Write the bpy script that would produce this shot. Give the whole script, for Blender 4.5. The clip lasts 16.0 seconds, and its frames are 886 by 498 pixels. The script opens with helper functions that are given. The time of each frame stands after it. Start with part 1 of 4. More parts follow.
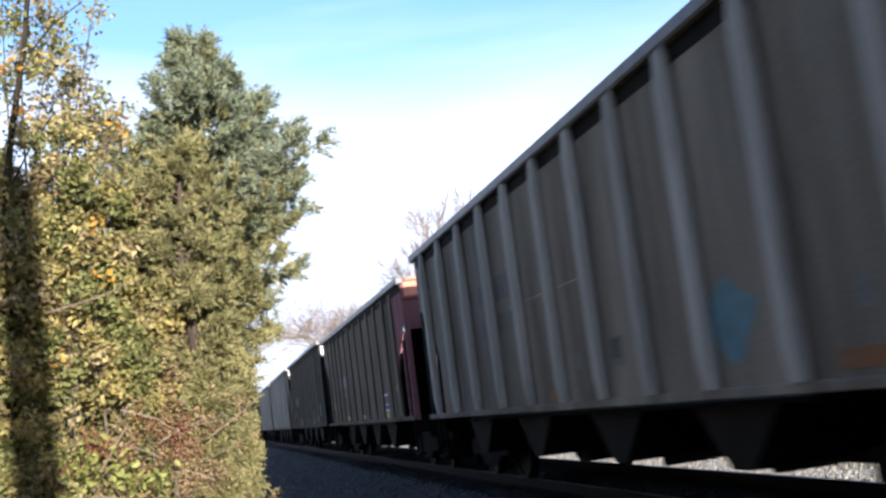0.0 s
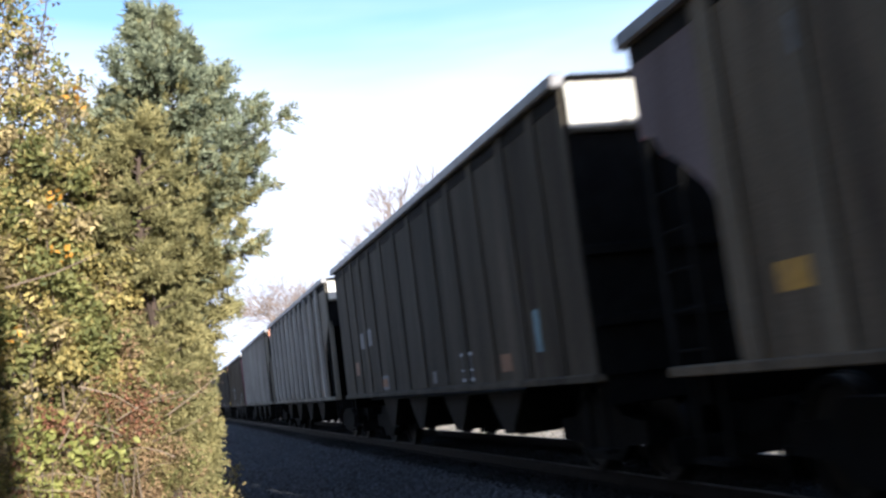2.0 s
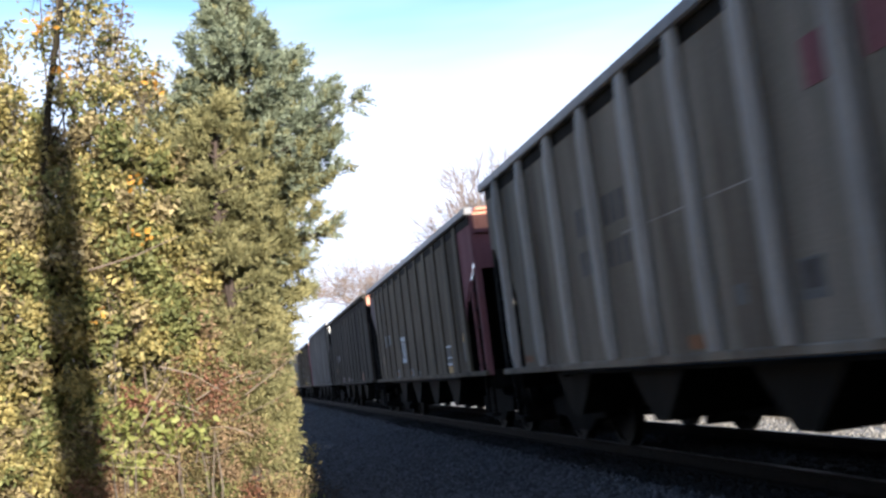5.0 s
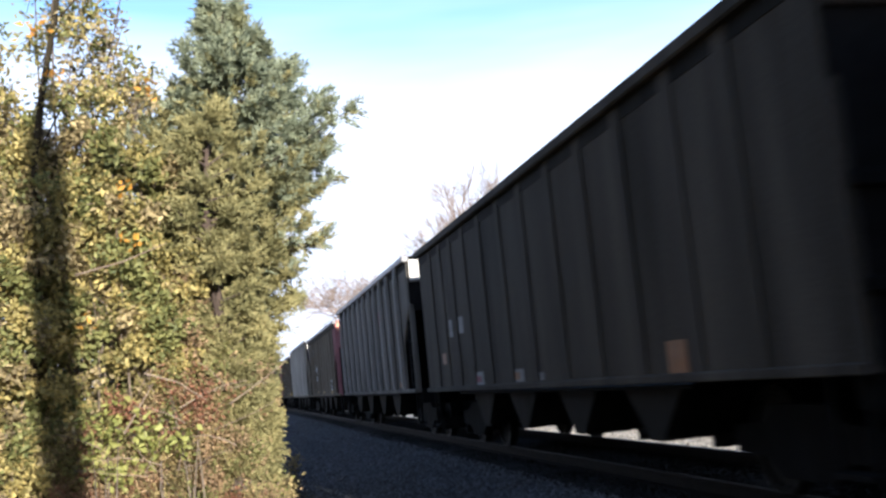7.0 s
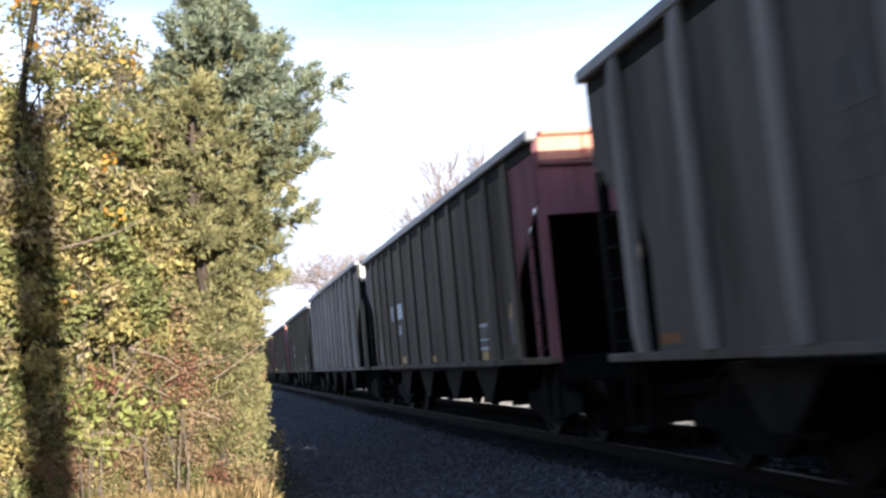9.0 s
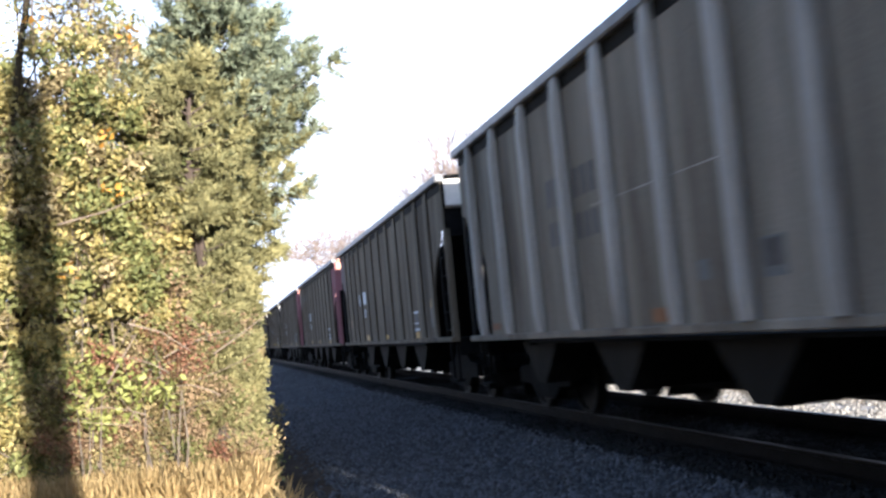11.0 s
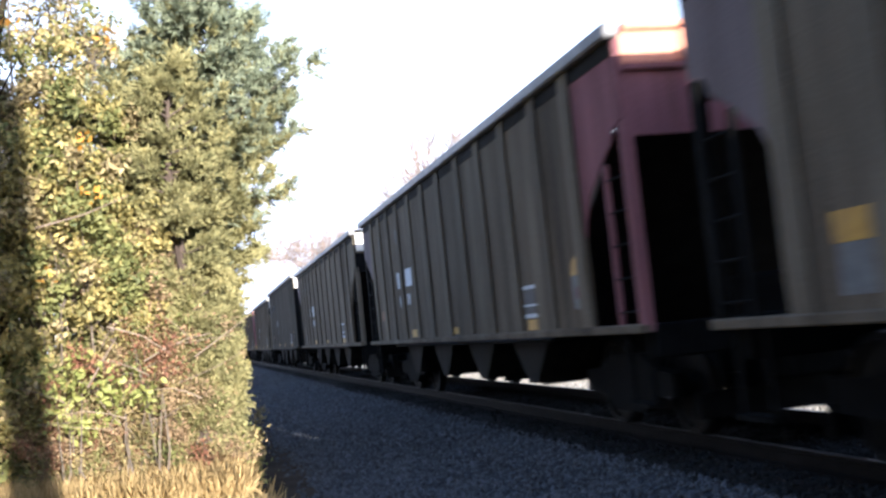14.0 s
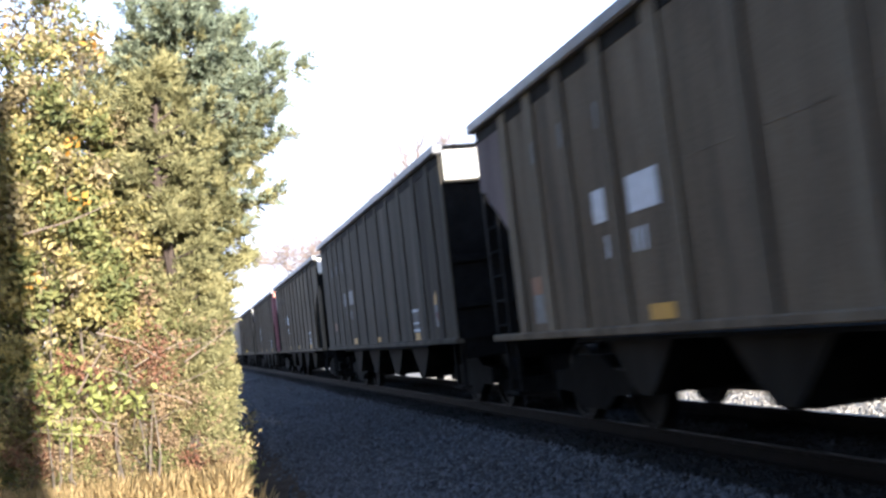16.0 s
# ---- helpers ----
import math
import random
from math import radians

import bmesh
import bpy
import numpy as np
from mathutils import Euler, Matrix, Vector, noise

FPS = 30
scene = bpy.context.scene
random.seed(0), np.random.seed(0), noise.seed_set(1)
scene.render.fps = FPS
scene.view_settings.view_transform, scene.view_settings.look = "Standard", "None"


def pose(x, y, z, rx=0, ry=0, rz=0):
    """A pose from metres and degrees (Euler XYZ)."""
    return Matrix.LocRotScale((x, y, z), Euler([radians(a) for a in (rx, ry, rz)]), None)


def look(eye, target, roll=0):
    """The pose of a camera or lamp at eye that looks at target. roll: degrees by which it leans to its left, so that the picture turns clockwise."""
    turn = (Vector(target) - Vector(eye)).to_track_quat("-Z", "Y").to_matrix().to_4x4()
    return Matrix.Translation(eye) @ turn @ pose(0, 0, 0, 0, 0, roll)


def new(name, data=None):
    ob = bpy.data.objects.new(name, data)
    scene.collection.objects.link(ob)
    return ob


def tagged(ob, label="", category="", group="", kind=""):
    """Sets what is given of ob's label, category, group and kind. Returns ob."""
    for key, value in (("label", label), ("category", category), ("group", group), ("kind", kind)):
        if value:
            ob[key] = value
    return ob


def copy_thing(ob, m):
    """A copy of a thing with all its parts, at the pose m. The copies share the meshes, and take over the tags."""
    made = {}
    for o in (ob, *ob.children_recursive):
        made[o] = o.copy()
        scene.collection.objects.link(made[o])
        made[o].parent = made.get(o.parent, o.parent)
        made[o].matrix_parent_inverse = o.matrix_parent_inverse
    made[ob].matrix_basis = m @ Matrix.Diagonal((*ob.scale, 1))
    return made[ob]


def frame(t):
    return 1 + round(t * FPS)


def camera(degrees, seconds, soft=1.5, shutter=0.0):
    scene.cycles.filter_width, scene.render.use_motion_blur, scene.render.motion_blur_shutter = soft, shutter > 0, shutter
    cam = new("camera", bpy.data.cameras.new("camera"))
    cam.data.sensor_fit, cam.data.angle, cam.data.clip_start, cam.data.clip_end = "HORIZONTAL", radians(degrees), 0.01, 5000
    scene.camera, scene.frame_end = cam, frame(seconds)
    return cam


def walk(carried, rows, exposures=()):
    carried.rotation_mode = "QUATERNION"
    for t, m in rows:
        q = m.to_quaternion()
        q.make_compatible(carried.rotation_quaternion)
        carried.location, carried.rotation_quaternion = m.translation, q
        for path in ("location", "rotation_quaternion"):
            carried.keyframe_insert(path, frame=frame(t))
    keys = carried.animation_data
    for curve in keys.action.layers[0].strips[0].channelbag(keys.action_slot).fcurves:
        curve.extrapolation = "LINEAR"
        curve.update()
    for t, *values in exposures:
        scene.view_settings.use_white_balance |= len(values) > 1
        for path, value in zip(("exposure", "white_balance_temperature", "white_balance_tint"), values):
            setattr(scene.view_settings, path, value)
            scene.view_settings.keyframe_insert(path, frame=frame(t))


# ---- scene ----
cam = camera(45.07, 16.0, soft=2.6, shutter=0.4)
EXPO = [(0.0, 1.48, 5300, 14), (4.0, 1.50, 5300, 14), (9.0, 1.66, 5300, 14), (12.0, 2.18, 5200, 15), (16.0, 2.18, 5200, 15)]
walk(cam, [
    (0.0, pose(0, 0, 1.6, 98.29, 7.22, -12.07)),
    (0.5, pose(0, 0, 1.6, 98.36, 6.86, -12.80)),
    (1.0, pose(0, 0, 1.6, 98.08, 7.27, -13.23)),
    (1.5, pose(0, 0, 1.6, 97.47, 7.20, -13.63)),
    (2.0, pose(0, 0, 1.6, 96.82, 7.12, -14.16)),
    (2.5, pose(0, 0, 1.6, 97.09, 7.34, -14.14)),
    (3.0, pose(0, 0, 1.6, 97.37, 7.46, -13.51)),
    (3.5, pose(0, 0, 1.6, 96.96, 7.65, -12.81)),
    (4.0, pose(0, 0, 1.6, 96.37, 7.89, -11.59)),
    (4.2, pose(0, 0, 1.6, 95.87, 7.90, -10.92)),
    (6.3, pose(0, 0, 1.6, 96.95, 6.10, -10.53)),
    (6.5, pose(0, 0, 1.6, 96.82, 6.02, -10.77)),
    (7.0, pose(0, 0, 1.6, 96.95, 5.58, -10.96)),
    (7.5, pose(0, 0, 1.6, 97.09, 5.44, -11.85)),
    (8.0, pose(0, 0, 1.6, 96.39, 5.19, -12.14)),
    (8.5, pose(0, 0, 1.6, 95.62, 5.40, -11.45)),
    (9.0, pose(0, 0, 1.6, 95.63, 5.18, -11.77)),
    (9.5, pose(0, 0, 1.6, 94.90, 5.02, -12.06)),
    (9.7, pose(0, 0, 1.6, 94.72, 5.02, -12.06)),
    (11.8, pose(0, 0, 1.6, 94.24, 5.50, -11.79)),
    (12.0, pose(0, 0, 1.6, 94.32, 5.51, -11.79)),
    (12.5, pose(0, 0, 1.6, 94.13, 5.45, -12.02)),
    (13.0, pose(0, 0, 1.6, 93.79, 5.95, -11.99)),
    (13.5, pose(0, 0, 1.6, 94.00, 5.93, -12.36)),
    (14.0, pose(0, 0, 1.6, 94.21, 5.86, -12.85)),
    (14.5, pose(0, 0, 1.6, 94.42, 6.13, -12.81)),
    (15.0, pose(0, 0, 1.6, 94.65, 6.00, -13.11)),
    (15.5, pose(0, 0, 1.6, 94.47, 6.47, -13.21)),
    (16.0, pose(0, 0, 1.6, 94.30, 6.40, -13.36)),
], exposures=EXPO)

# ---- light ----
SUN = Vector((0.80, -4.6, 1.0)).normalized()
elev, bearing = math.asin(SUN.z), math.atan2(SUN.x, SUN.y)
world = bpy.data.worlds.new("world")
scene.world = world
world.use_nodes = True
nt = world.node_tree
nt.nodes.clear()


def link(tree, a, b):
    tree.links.new(a, b)


def node(tree, kind, **props):
    n = tree.nodes.new(kind)
    for key, value in props.items():
        if key in n.inputs:
            n.inputs[key].default_value = value
    return n


sky = nt.nodes.new("ShaderNodeTexSky")
sky.sky_type = "NISHITA"
sky.sun_disc = False
sky.sun_elevation = elev
sky.sun_rotation = bearing
sky.air_density, sky.dust_density, sky.ozone_density = 1.0, 1.4, 1.5
coord = nt.nodes.new("ShaderNodeTexCoord")
sep = nt.nodes.new("ShaderNodeSeparateXYZ")
link(nt, coord.outputs["Generated"], sep.inputs[0])
stretch = nt.nodes.new("ShaderNodeMapping")
stretch.inputs["Scale"].default_value = (1.1, 1.1, 6.5)
link(nt, coord.outputs["Generated"], stretch.inputs["Vector"])
wisps = node(nt, "ShaderNodeTexNoise", Scale=1.5, Detail=4.0, Roughness=0.5)
link(nt, stretch.outputs[0], wisps.inputs["Vector"])
# thin cloud: thick haze low down, breaking up towards the zenith
height = nt.nodes.new("ShaderNodeMapRange")
height.inputs["From Min"].default_value, height.inputs["From Max"].default_value = 0.20, 0.36
height.inputs["To Min"].default_value, height.inputs["To Max"].default_value = 0.50, -0.22
link(nt, sep.outputs["Z"], height.inputs["Value"])
total = nt.nodes.new("ShaderNodeMath")
total.operation = "ADD"
link(nt, height.outputs[0], total.inputs[0])
link(nt, wisps.outputs["Fac"], total.inputs[1])
veil = nt.nodes.new("ShaderNodeMapRange")
veil.inputs["From Min"].default_value, veil.inputs["From Max"].default_value = 0.34, 0.80
link(nt, total.outputs[0], veil.inputs["Value"])
mix = nt.nodes.new("ShaderNodeMix")
mix.data_type = "RGBA"
link(nt, veil.outputs[0], mix.inputs["Factor"])
gain = nt.nodes.new("ShaderNodeVectorMath")
gain.operation = "SCALE"
gain.inputs["Scale"].default_value = 2.3
link(nt, sky.outputs[0], gain.inputs[0])
link(nt, gain.outputs[0], mix.inputs["A"])
mix.inputs["B"].default_value = (9.1, 9.2, 9.4, 1)
back = nt.nodes.new("ShaderNodeBackground")
back.inputs["Strength"].default_value = 0.05
link(nt, mix.outputs["Result"], back.inputs["Color"])
out = nt.nodes.new("ShaderNodeOutputWorld")
link(nt, back.outputs[0], out.inputs["Surface"])

sun_data = bpy.data.lights.new("sun", "SUN")
sun_data.energy, sun_data.angle, sun_data.color = 5.0, radians(0.5), (1.0, 0.85, 0.62)
sun = new("sun", sun_data)
sun.matrix_world = look(SUN * 60, (0, 0, 0))


# ---- materials ----
def material(name, low, high, rough=0.8, scale=6.0, fine=60.0, bump=0.25, metal=0.0, vary="", amount=0.3, translucent=0.0, streak=False, stain=None, shine=0.3):
    """A surface that runs between two colours at two scales. vary: 'object' or 'island' for a shift from piece to piece."""
    m = bpy.data.materials.new(name)
    m.use_nodes = True
    t = m.node_tree
    b = t.nodes["Principled BSDF"]
    tc = t.nodes.new("ShaderNodeTexCoord")
    mp = t.nodes.new("ShaderNodeMapping")
    if streak:
        mp.inputs["Scale"].default_value = (1, 1, 0.12)
    link(t, tc.outputs["Object"], mp.inputs["Vector"])
    big = node(t, "ShaderNodeTexNoise", Scale=scale, Detail=4.0, Roughness=0.6)
    small = node(t, "ShaderNodeTexNoise", Scale=fine, Detail=3.0, Roughness=0.65)
    link(t, mp.outputs[0], big.inputs["Vector"])
    link(t, tc.outputs["Object"], small.inputs["Vector"])
    add = t.nodes.new("ShaderNodeMath")
    add.operation = "MULTIPLY_ADD"
    add.inputs[1].default_value = 0.45
    link(t, small.outputs["Fac"], add.inputs[0])
    link(t, big.outputs["Fac"], add.inputs[2])
    spread = t.nodes.new("ShaderNodeMapRange")
    spread.inputs["From Min"].default_value, spread.inputs["From Max"].default_value = 0.5, 0.95
    link(t, add.outputs[0], spread.inputs["Value"])
    last = spread.outputs[0]
    if vary:
        src = t.nodes.new("ShaderNodeObjectInfo" if vary == "object" else "ShaderNodeNewGeometry")
        rnd = src.outputs["Random" if vary == "object" else "Random Per Island"]
        m2 = t.nodes.new("ShaderNodeMix")
        m2.inputs["Factor"].default_value = amount
        link(t, last, m2.inputs["A"])
        link(t, rnd, m2.inputs["B"])
        last = m2.outputs["Result"]
    ramp = t.nodes.new("ShaderNodeMix")
    ramp.data_type = "RGBA"
    ramp.inputs["A"].default_value, ramp.inputs["B"].default_value = (*low, 1), (*high, 1)
    link(t, last, ramp.inputs["Factor"])
    colour = ramp.outputs["Result"]
    if stain:
        sp = node(t, "ShaderNodeTexNoise", Scale=1.3, Detail=6.0, Roughness=0.7)
        link(t, mp.outputs[0], sp.inputs["Vector"])
        cut = t.nodes.new("ShaderNodeMapRange")
        cut.inputs["From Min"].default_value, cut.inputs["From Max"].default_value = 0.52, 0.72
        cut.inputs["To Max"].default_value = 0.85
        link(t, sp.outputs["Fac"], cut.inputs["Value"])
        m3 = t.nodes.new("ShaderNodeMix")
        m3.data_type = "RGBA"
        link(t, cut.outputs[0], m3.inputs["Factor"])
        link(t, colour, m3.inputs["A"])
        m3.inputs["B"].default_value = (*stain, 1)
        colour = m3.outputs["Result"]
    link(t, colour, b.inputs["Base Color"])
    b.inputs["Roughness"].default_value = rough
    b.inputs["Metallic"].default_value = metal
    b.inputs["Specular IOR Level"].default_value = shine
    if bump:
        bp = t.nodes.new("ShaderNodeBump")
        bp.inputs["Strength"].default_value, bp.inputs["Distance"].default_value = bump, 0.02
        link(t, add.outputs[0], bp.inputs["Height"])
        link(t, bp.outputs[0], b.inputs["Normal"])
    if translucent:
        tr = t.nodes.new("ShaderNodeBsdfTranslucent")
        link(t, colour, tr.inputs["Color"])
        ms = t.nodes.new("ShaderNodeMixShader")
        ms.inputs["Fac"].default_value = translucent
        link(t, b.outputs[0], ms.inputs[1])
        link(t, tr.outputs[0], ms.inputs[2])
        link(t, ms.outputs[0], t.nodes["Material Output"].inputs["Surface"])
    return m


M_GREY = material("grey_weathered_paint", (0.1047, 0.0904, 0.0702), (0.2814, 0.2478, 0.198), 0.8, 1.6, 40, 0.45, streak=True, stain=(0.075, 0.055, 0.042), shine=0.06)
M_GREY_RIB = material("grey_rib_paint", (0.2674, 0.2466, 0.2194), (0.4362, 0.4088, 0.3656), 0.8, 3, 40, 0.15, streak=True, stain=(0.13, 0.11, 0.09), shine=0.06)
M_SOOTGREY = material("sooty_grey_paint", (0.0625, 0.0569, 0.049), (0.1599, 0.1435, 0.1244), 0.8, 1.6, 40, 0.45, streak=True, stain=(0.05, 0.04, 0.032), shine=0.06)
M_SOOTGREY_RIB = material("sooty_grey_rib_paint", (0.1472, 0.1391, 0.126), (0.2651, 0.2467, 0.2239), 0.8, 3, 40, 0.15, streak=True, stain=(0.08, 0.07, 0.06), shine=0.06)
M_BROWN = material("sooty_brown_paint", (0.0495, 0.0389, 0.0275), (0.1758, 0.1436, 0.1012), 0.8, 1.4, 40, 0.45, streak=True, stain=(0.034, 0.027, 0.022), shine=0.06)
M_BROWN_RIB = material("sooty_brown_rib_paint", (0.0704, 0.0573, 0.0412), (0.1772, 0.1477, 0.1063), 0.8, 3, 40, 0.15, streak=True, stain=(0.06, 0.05, 0.04), shine=0.06)
M_DARK = material("dark_soot_paint", (0.0229, 0.0198, 0.0158), (0.0793, 0.0685, 0.0547), 0.8, 1.2, 40, 0.45, streak=True, stain=(0.04, 0.034, 0.03), shine=0.06)
M_RED = material("faded_oxide_red_paint", (0.113, 0.0508, 0.0565), (0.2712, 0.1243, 0.1299), 0.8, 2, 40, 0.15, streak=True, stain=(0.12, 0.06, 0.05), shine=0.06)
M_ROSE = material("dull_rose_corner_paint", (0.085, 0.068, 0.066), (0.19, 0.152, 0.148), 0.8, 2, 40, 0.15, streak=True, stain=(0.06, 0.045, 0.04), shine=0.06)
M_SOOTBROWN = material("soot_darkened_brown_paint", (0.034, 0.029, 0.022), (0.108, 0.093, 0.071), 0.8, 1.4, 40, 0.45, streak=True, stain=(0.03, 0.025, 0.021), shine=0.06)
# brighter copy of the oxide red, for the sunlit top of the ends
M_RED_END = material("sun_bright_red_end_paint", (0.42, 0.15, 0.085), (0.66, 0.30, 0.19), 0.65, 2, 40, 0.15)
M_PALE_END = material("pale_grey_end_paint", (0.42, 0.40, 0.35), (0.62, 0.59, 0.53), 0.6, 2, 40, 0.15, stain=(0.25, 0.22, 0.18))
M_CHORD = material("worn_steel_chord", (0.102, 0.099, 0.102), (0.198, 0.192, 0.192), 0.45, 4, 50, 0.15, stain=(0.12, 0.09, 0.07))
# underframe steels coloured near black to carry the shade beneath the cars
M_UNDER = material("shade_black_steel", (0.003, 0.003, 0.003), (0.009, 0.0088, 0.0085), 0.75, 5, 50, 0.3, shine=0.03)
M_CHUTE = material("shade_dark_chute_steel", (0.007, 0.0066, 0.006), (0.02, 0.0185, 0.016), 0.7, 4, 50, 0.2, streak=True, shine=0.03)
M_WHEEL = material("shade_dark_worn_wheel_steel", (0.005, 0.005, 0.0045), (0.014, 0.013, 0.012), 0.5, 5, 50, 0.2, metal=0.2, shine=0.05)
M_STENCIL = material("white_stencil_paint", (0.378, 0.396, 0.423), (0.558, 0.576, 0.603), 0.6, 9, 60, 0.1)
M_STENCIL_DIM = material("dim_white_stencil_paint", (0.0845, 0.0845, 0.0832), (0.1625, 0.1625, 0.1593), 0.6, 9, 60, 0.1)
M_STENCIL_DARK = material("black_stencil_paint", (0.045, 0.042, 0.04), (0.085, 0.08, 0.075), 0.6, 9, 60, 0.1)
M_YELLOW = material("amber_reflector_paint", (0.30, 0.16, 0.02), (0.52, 0.30, 0.04), 0.5, 9, 60, 0.1, stain=(0.2, 0.12, 0.05))
M_ORANGE = material("dull_orange_paint", (0.14, 0.0595, 0.021), (0.224, 0.098, 0.035), 0.6, 9, 60, 0.1, stain=(0.12, 0.08, 0.05))
M_BLUE = material("pale_blue_spray_paint", (0.072, 0.1368, 0.1656), (0.1152, 0.216, 0.2592), 0.6, 5, 60, 0.1)
# rail and tie colours lowered to hold the shade under the train
M_RAIL = material("shade_dark_rusty_rail_steel", (0.005, 0.0045, 0.004), (0.012, 0.01, 0.009), 0.6, 6, 60, 0.2, metal=0.0, shine=0.03)
M_RAILTOP = material("polished_rail_head", (0.03, 0.028, 0.025), (0.07, 0.065, 0.06), 0.5, 6, 60, 0.05, metal=1.0)
M_TIE = material("shade_dark_creosoted_wood", (0.007, 0.006, 0.006), (0.02, 0.018, 0.016), 0.85, 5, 60, 0.4, vary="object", amount=0.4, shine=0.05)
# same limestone as the ballast, its colour lowered for the train's shade
M_GRAVEL = material("shade_dark_crushed_stone", (0.014, 0.015, 0.017), (0.05, 0.052, 0.057), 0.9, 1.2, 42, 0.9, shine=0.1)
M_STONE = material("shade_dark_limestone_pieces", (0.016, 0.017, 0.019), (0.098, 0.1, 0.108), 0.85, 9, 60, 0.3, vary="island", amount=0.75)
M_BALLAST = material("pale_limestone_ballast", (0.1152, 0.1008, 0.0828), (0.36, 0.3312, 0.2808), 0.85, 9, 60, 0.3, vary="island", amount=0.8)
# bed stone coloured almost black in place of the under-car shadow
M_SHADED_BED = material("shade_black_ballast", (0.008, 0.008, 0.008), (0.032, 0.031, 0.03), 0.9, 1.5, 42, 0.9, shine=0.05)
M_OLIVE = material("olive_tan_small_leaves", (0.07, 0.062, 0.025), (0.48, 0.37, 0.16), 0.7, 1.9, 9, 0.0, vary="island", amount=0.35, translucent=0.3, stain=(0.075, 0.07, 0.025))
M_STEM = material("brown_stem_bark", (0.05, 0.04, 0.03), (0.14, 0.11, 0.08), 0.9, 9, 60, 0.4)
M_SOIL = material("dry_grass_and_soil", (0.08, 0.055, 0.03), (0.21, 0.155, 0.08), 0.95, 0.5, 30, 0.8)
# verge soil and litter, darkened in colour for the shadow lying on them
M_LITTER = material("shade_darkened_soil_and_leaf_litter", (0.018, 0.014, 0.010), (0.06, 0.045, 0.032), 0.95, 2.0, 45, 0.8, shine=0.05)
M_BARK = material("dark_ivy_bark", (0.013, 0.011, 0.007), (0.055, 0.044, 0.028), 0.95, 9, 60, 0.9, streak=True, shine=0.05)
M_CEDARBARK = material("shaggy_cedar_bark", (0.025, 0.018, 0.013), (0.08, 0.057, 0.043), 0.9, 9, 60, 0.8, streak=True)
M_TWIG = material("pale_dead_twig", (0.1, 0.07, 0.05), (0.28, 0.22, 0.16), 0.85, 9, 60, 0.3, vary="object", amount=0.4)
M_OLIVE_CEDAR = material("olive_green_cedar_sprays", (0.06, 0.07, 0.026), (0.44, 0.385, 0.165), 0.75, 2.4, 30, 0.0, vary="island", amount=0.35, translucent=0.25, stain=(0.07, 0.075, 0.03))
M_THIN = material("dull_brown_and_yellow_leaves", (0.05, 0.04, 0.025), (0.54, 0.43, 0.2), 0.65, 3, 20, 0.0, vary="island", amount=0.6, translucent=0.3, stain=(0.06, 0.045, 0.03))
M_CEDAR = material("blue_green_cedar_sprays", (0.0784, 0.103, 0.0694), (0.3584, 0.3864, 0.2464), 0.75, 2.4, 30, 0.0, vary="island", amount=0.3, translucent=0.25, stain=(0.25, 0.235, 0.1))
M_LEAF = material("olive_autumn_leaves", (0.05, 0.06, 0.018), (0.62, 0.5, 0.18), 0.6, 1.9, 9, 0.0, vary="island", amount=0.6, translucent=0.35, stain=(0.045, 0.06, 0.018))
M_GREENLEAF = material("dull_green_leaves", (0.035, 0.05, 0.015), (0.31, 0.3, 0.1), 0.6, 2.5, 9, 0.0, vary="island", amount=0.6, translucent=0.3, stain=(0.035, 0.05, 0.02))
M_TAN = material("tan_withered_leaves", (0.09, 0.06, 0.03), (0.52, 0.36, 0.2), 0.7, 3, 20, 0.0, vary="island", amount=0.4, translucent=0.3)
M_RUST = material("russet_withered_leaves", (0.12, 0.05, 0.03), (0.32, 0.15, 0.085), 0.7, 1.6, 20, 0.0, vary="island", amount=0.6, translucent=0.3)
M_GREEN = material("fresh_yellow_green_leaves", (0.13, 0.155, 0.035), (0.44, 0.43, 0.13), 0.55, 3, 20, 0.0, vary="island", amount=0.6, translucent=0.4)
M_GOLD = material("golden_orange_leaves", (0.42, 0.18, 0.02), (0.62, 0.33, 0.05), 0.6, 3, 20, 0.0, vary="island", amount=0.6, translucent=0.35)
M_GRASS = material("straw_coloured_grass", (0.27, 0.185, 0.07), (0.66, 0.48, 0.22), 0.7, 1.5, 20, 0.0, vary="island", amount=0.6, translucent=0.3)
M_BARE = material("pale_bare_twigs", (0.19, 0.14, 0.105), (0.3, 0.235, 0.185), 0.9, 1, 20, 0.0, vary="island", amount=0.5)


# ---- shape helpers ----
def finish(name, bm, mat, parent=None, label="", smooth=False):
    me = bpy.data.meshes.new(name)
    bmesh.ops.recalc_face_normals(bm, faces=bm.faces)
    bm.to_mesh(me)
    bm.free()
    me.materials.append(mat)
    if smooth:
        me.polygons.foreach_set("use_smooth", [True] * len(me.polygons))
    ob = new(name, me)
    ob.parent = parent
    return tagged(ob, label)


def part(name, bm, mat, parent, label=""):
    return finish(name, bm, mat, parent, label)


def box(bm, x0, x1, y0, y1, z0, z1, bevel=0.0):
    vs = [bm.verts.new((x, y, z)) for x in (x0, x1) for y in (y0, y1) for z in (z0, z1)]
    fs = [bm.faces.new([vs[i] for i in q]) for q in ((0, 1, 3, 2), (4, 6, 7, 5), (0, 4, 5, 1), (2, 3, 7, 6), (0, 2, 6, 4), (1, 5, 7, 3))]
    if bevel:
        edges = {e for f in fs for e in f.edges}
        bmesh.ops.bevel(bm, geom=list(edges), offset=bevel, segments=1, affect="EDGES", clamp_overlap=True)
    return bm


def a_box(*args, **kw):
    return box(bmesh.new(), *args, **kw)


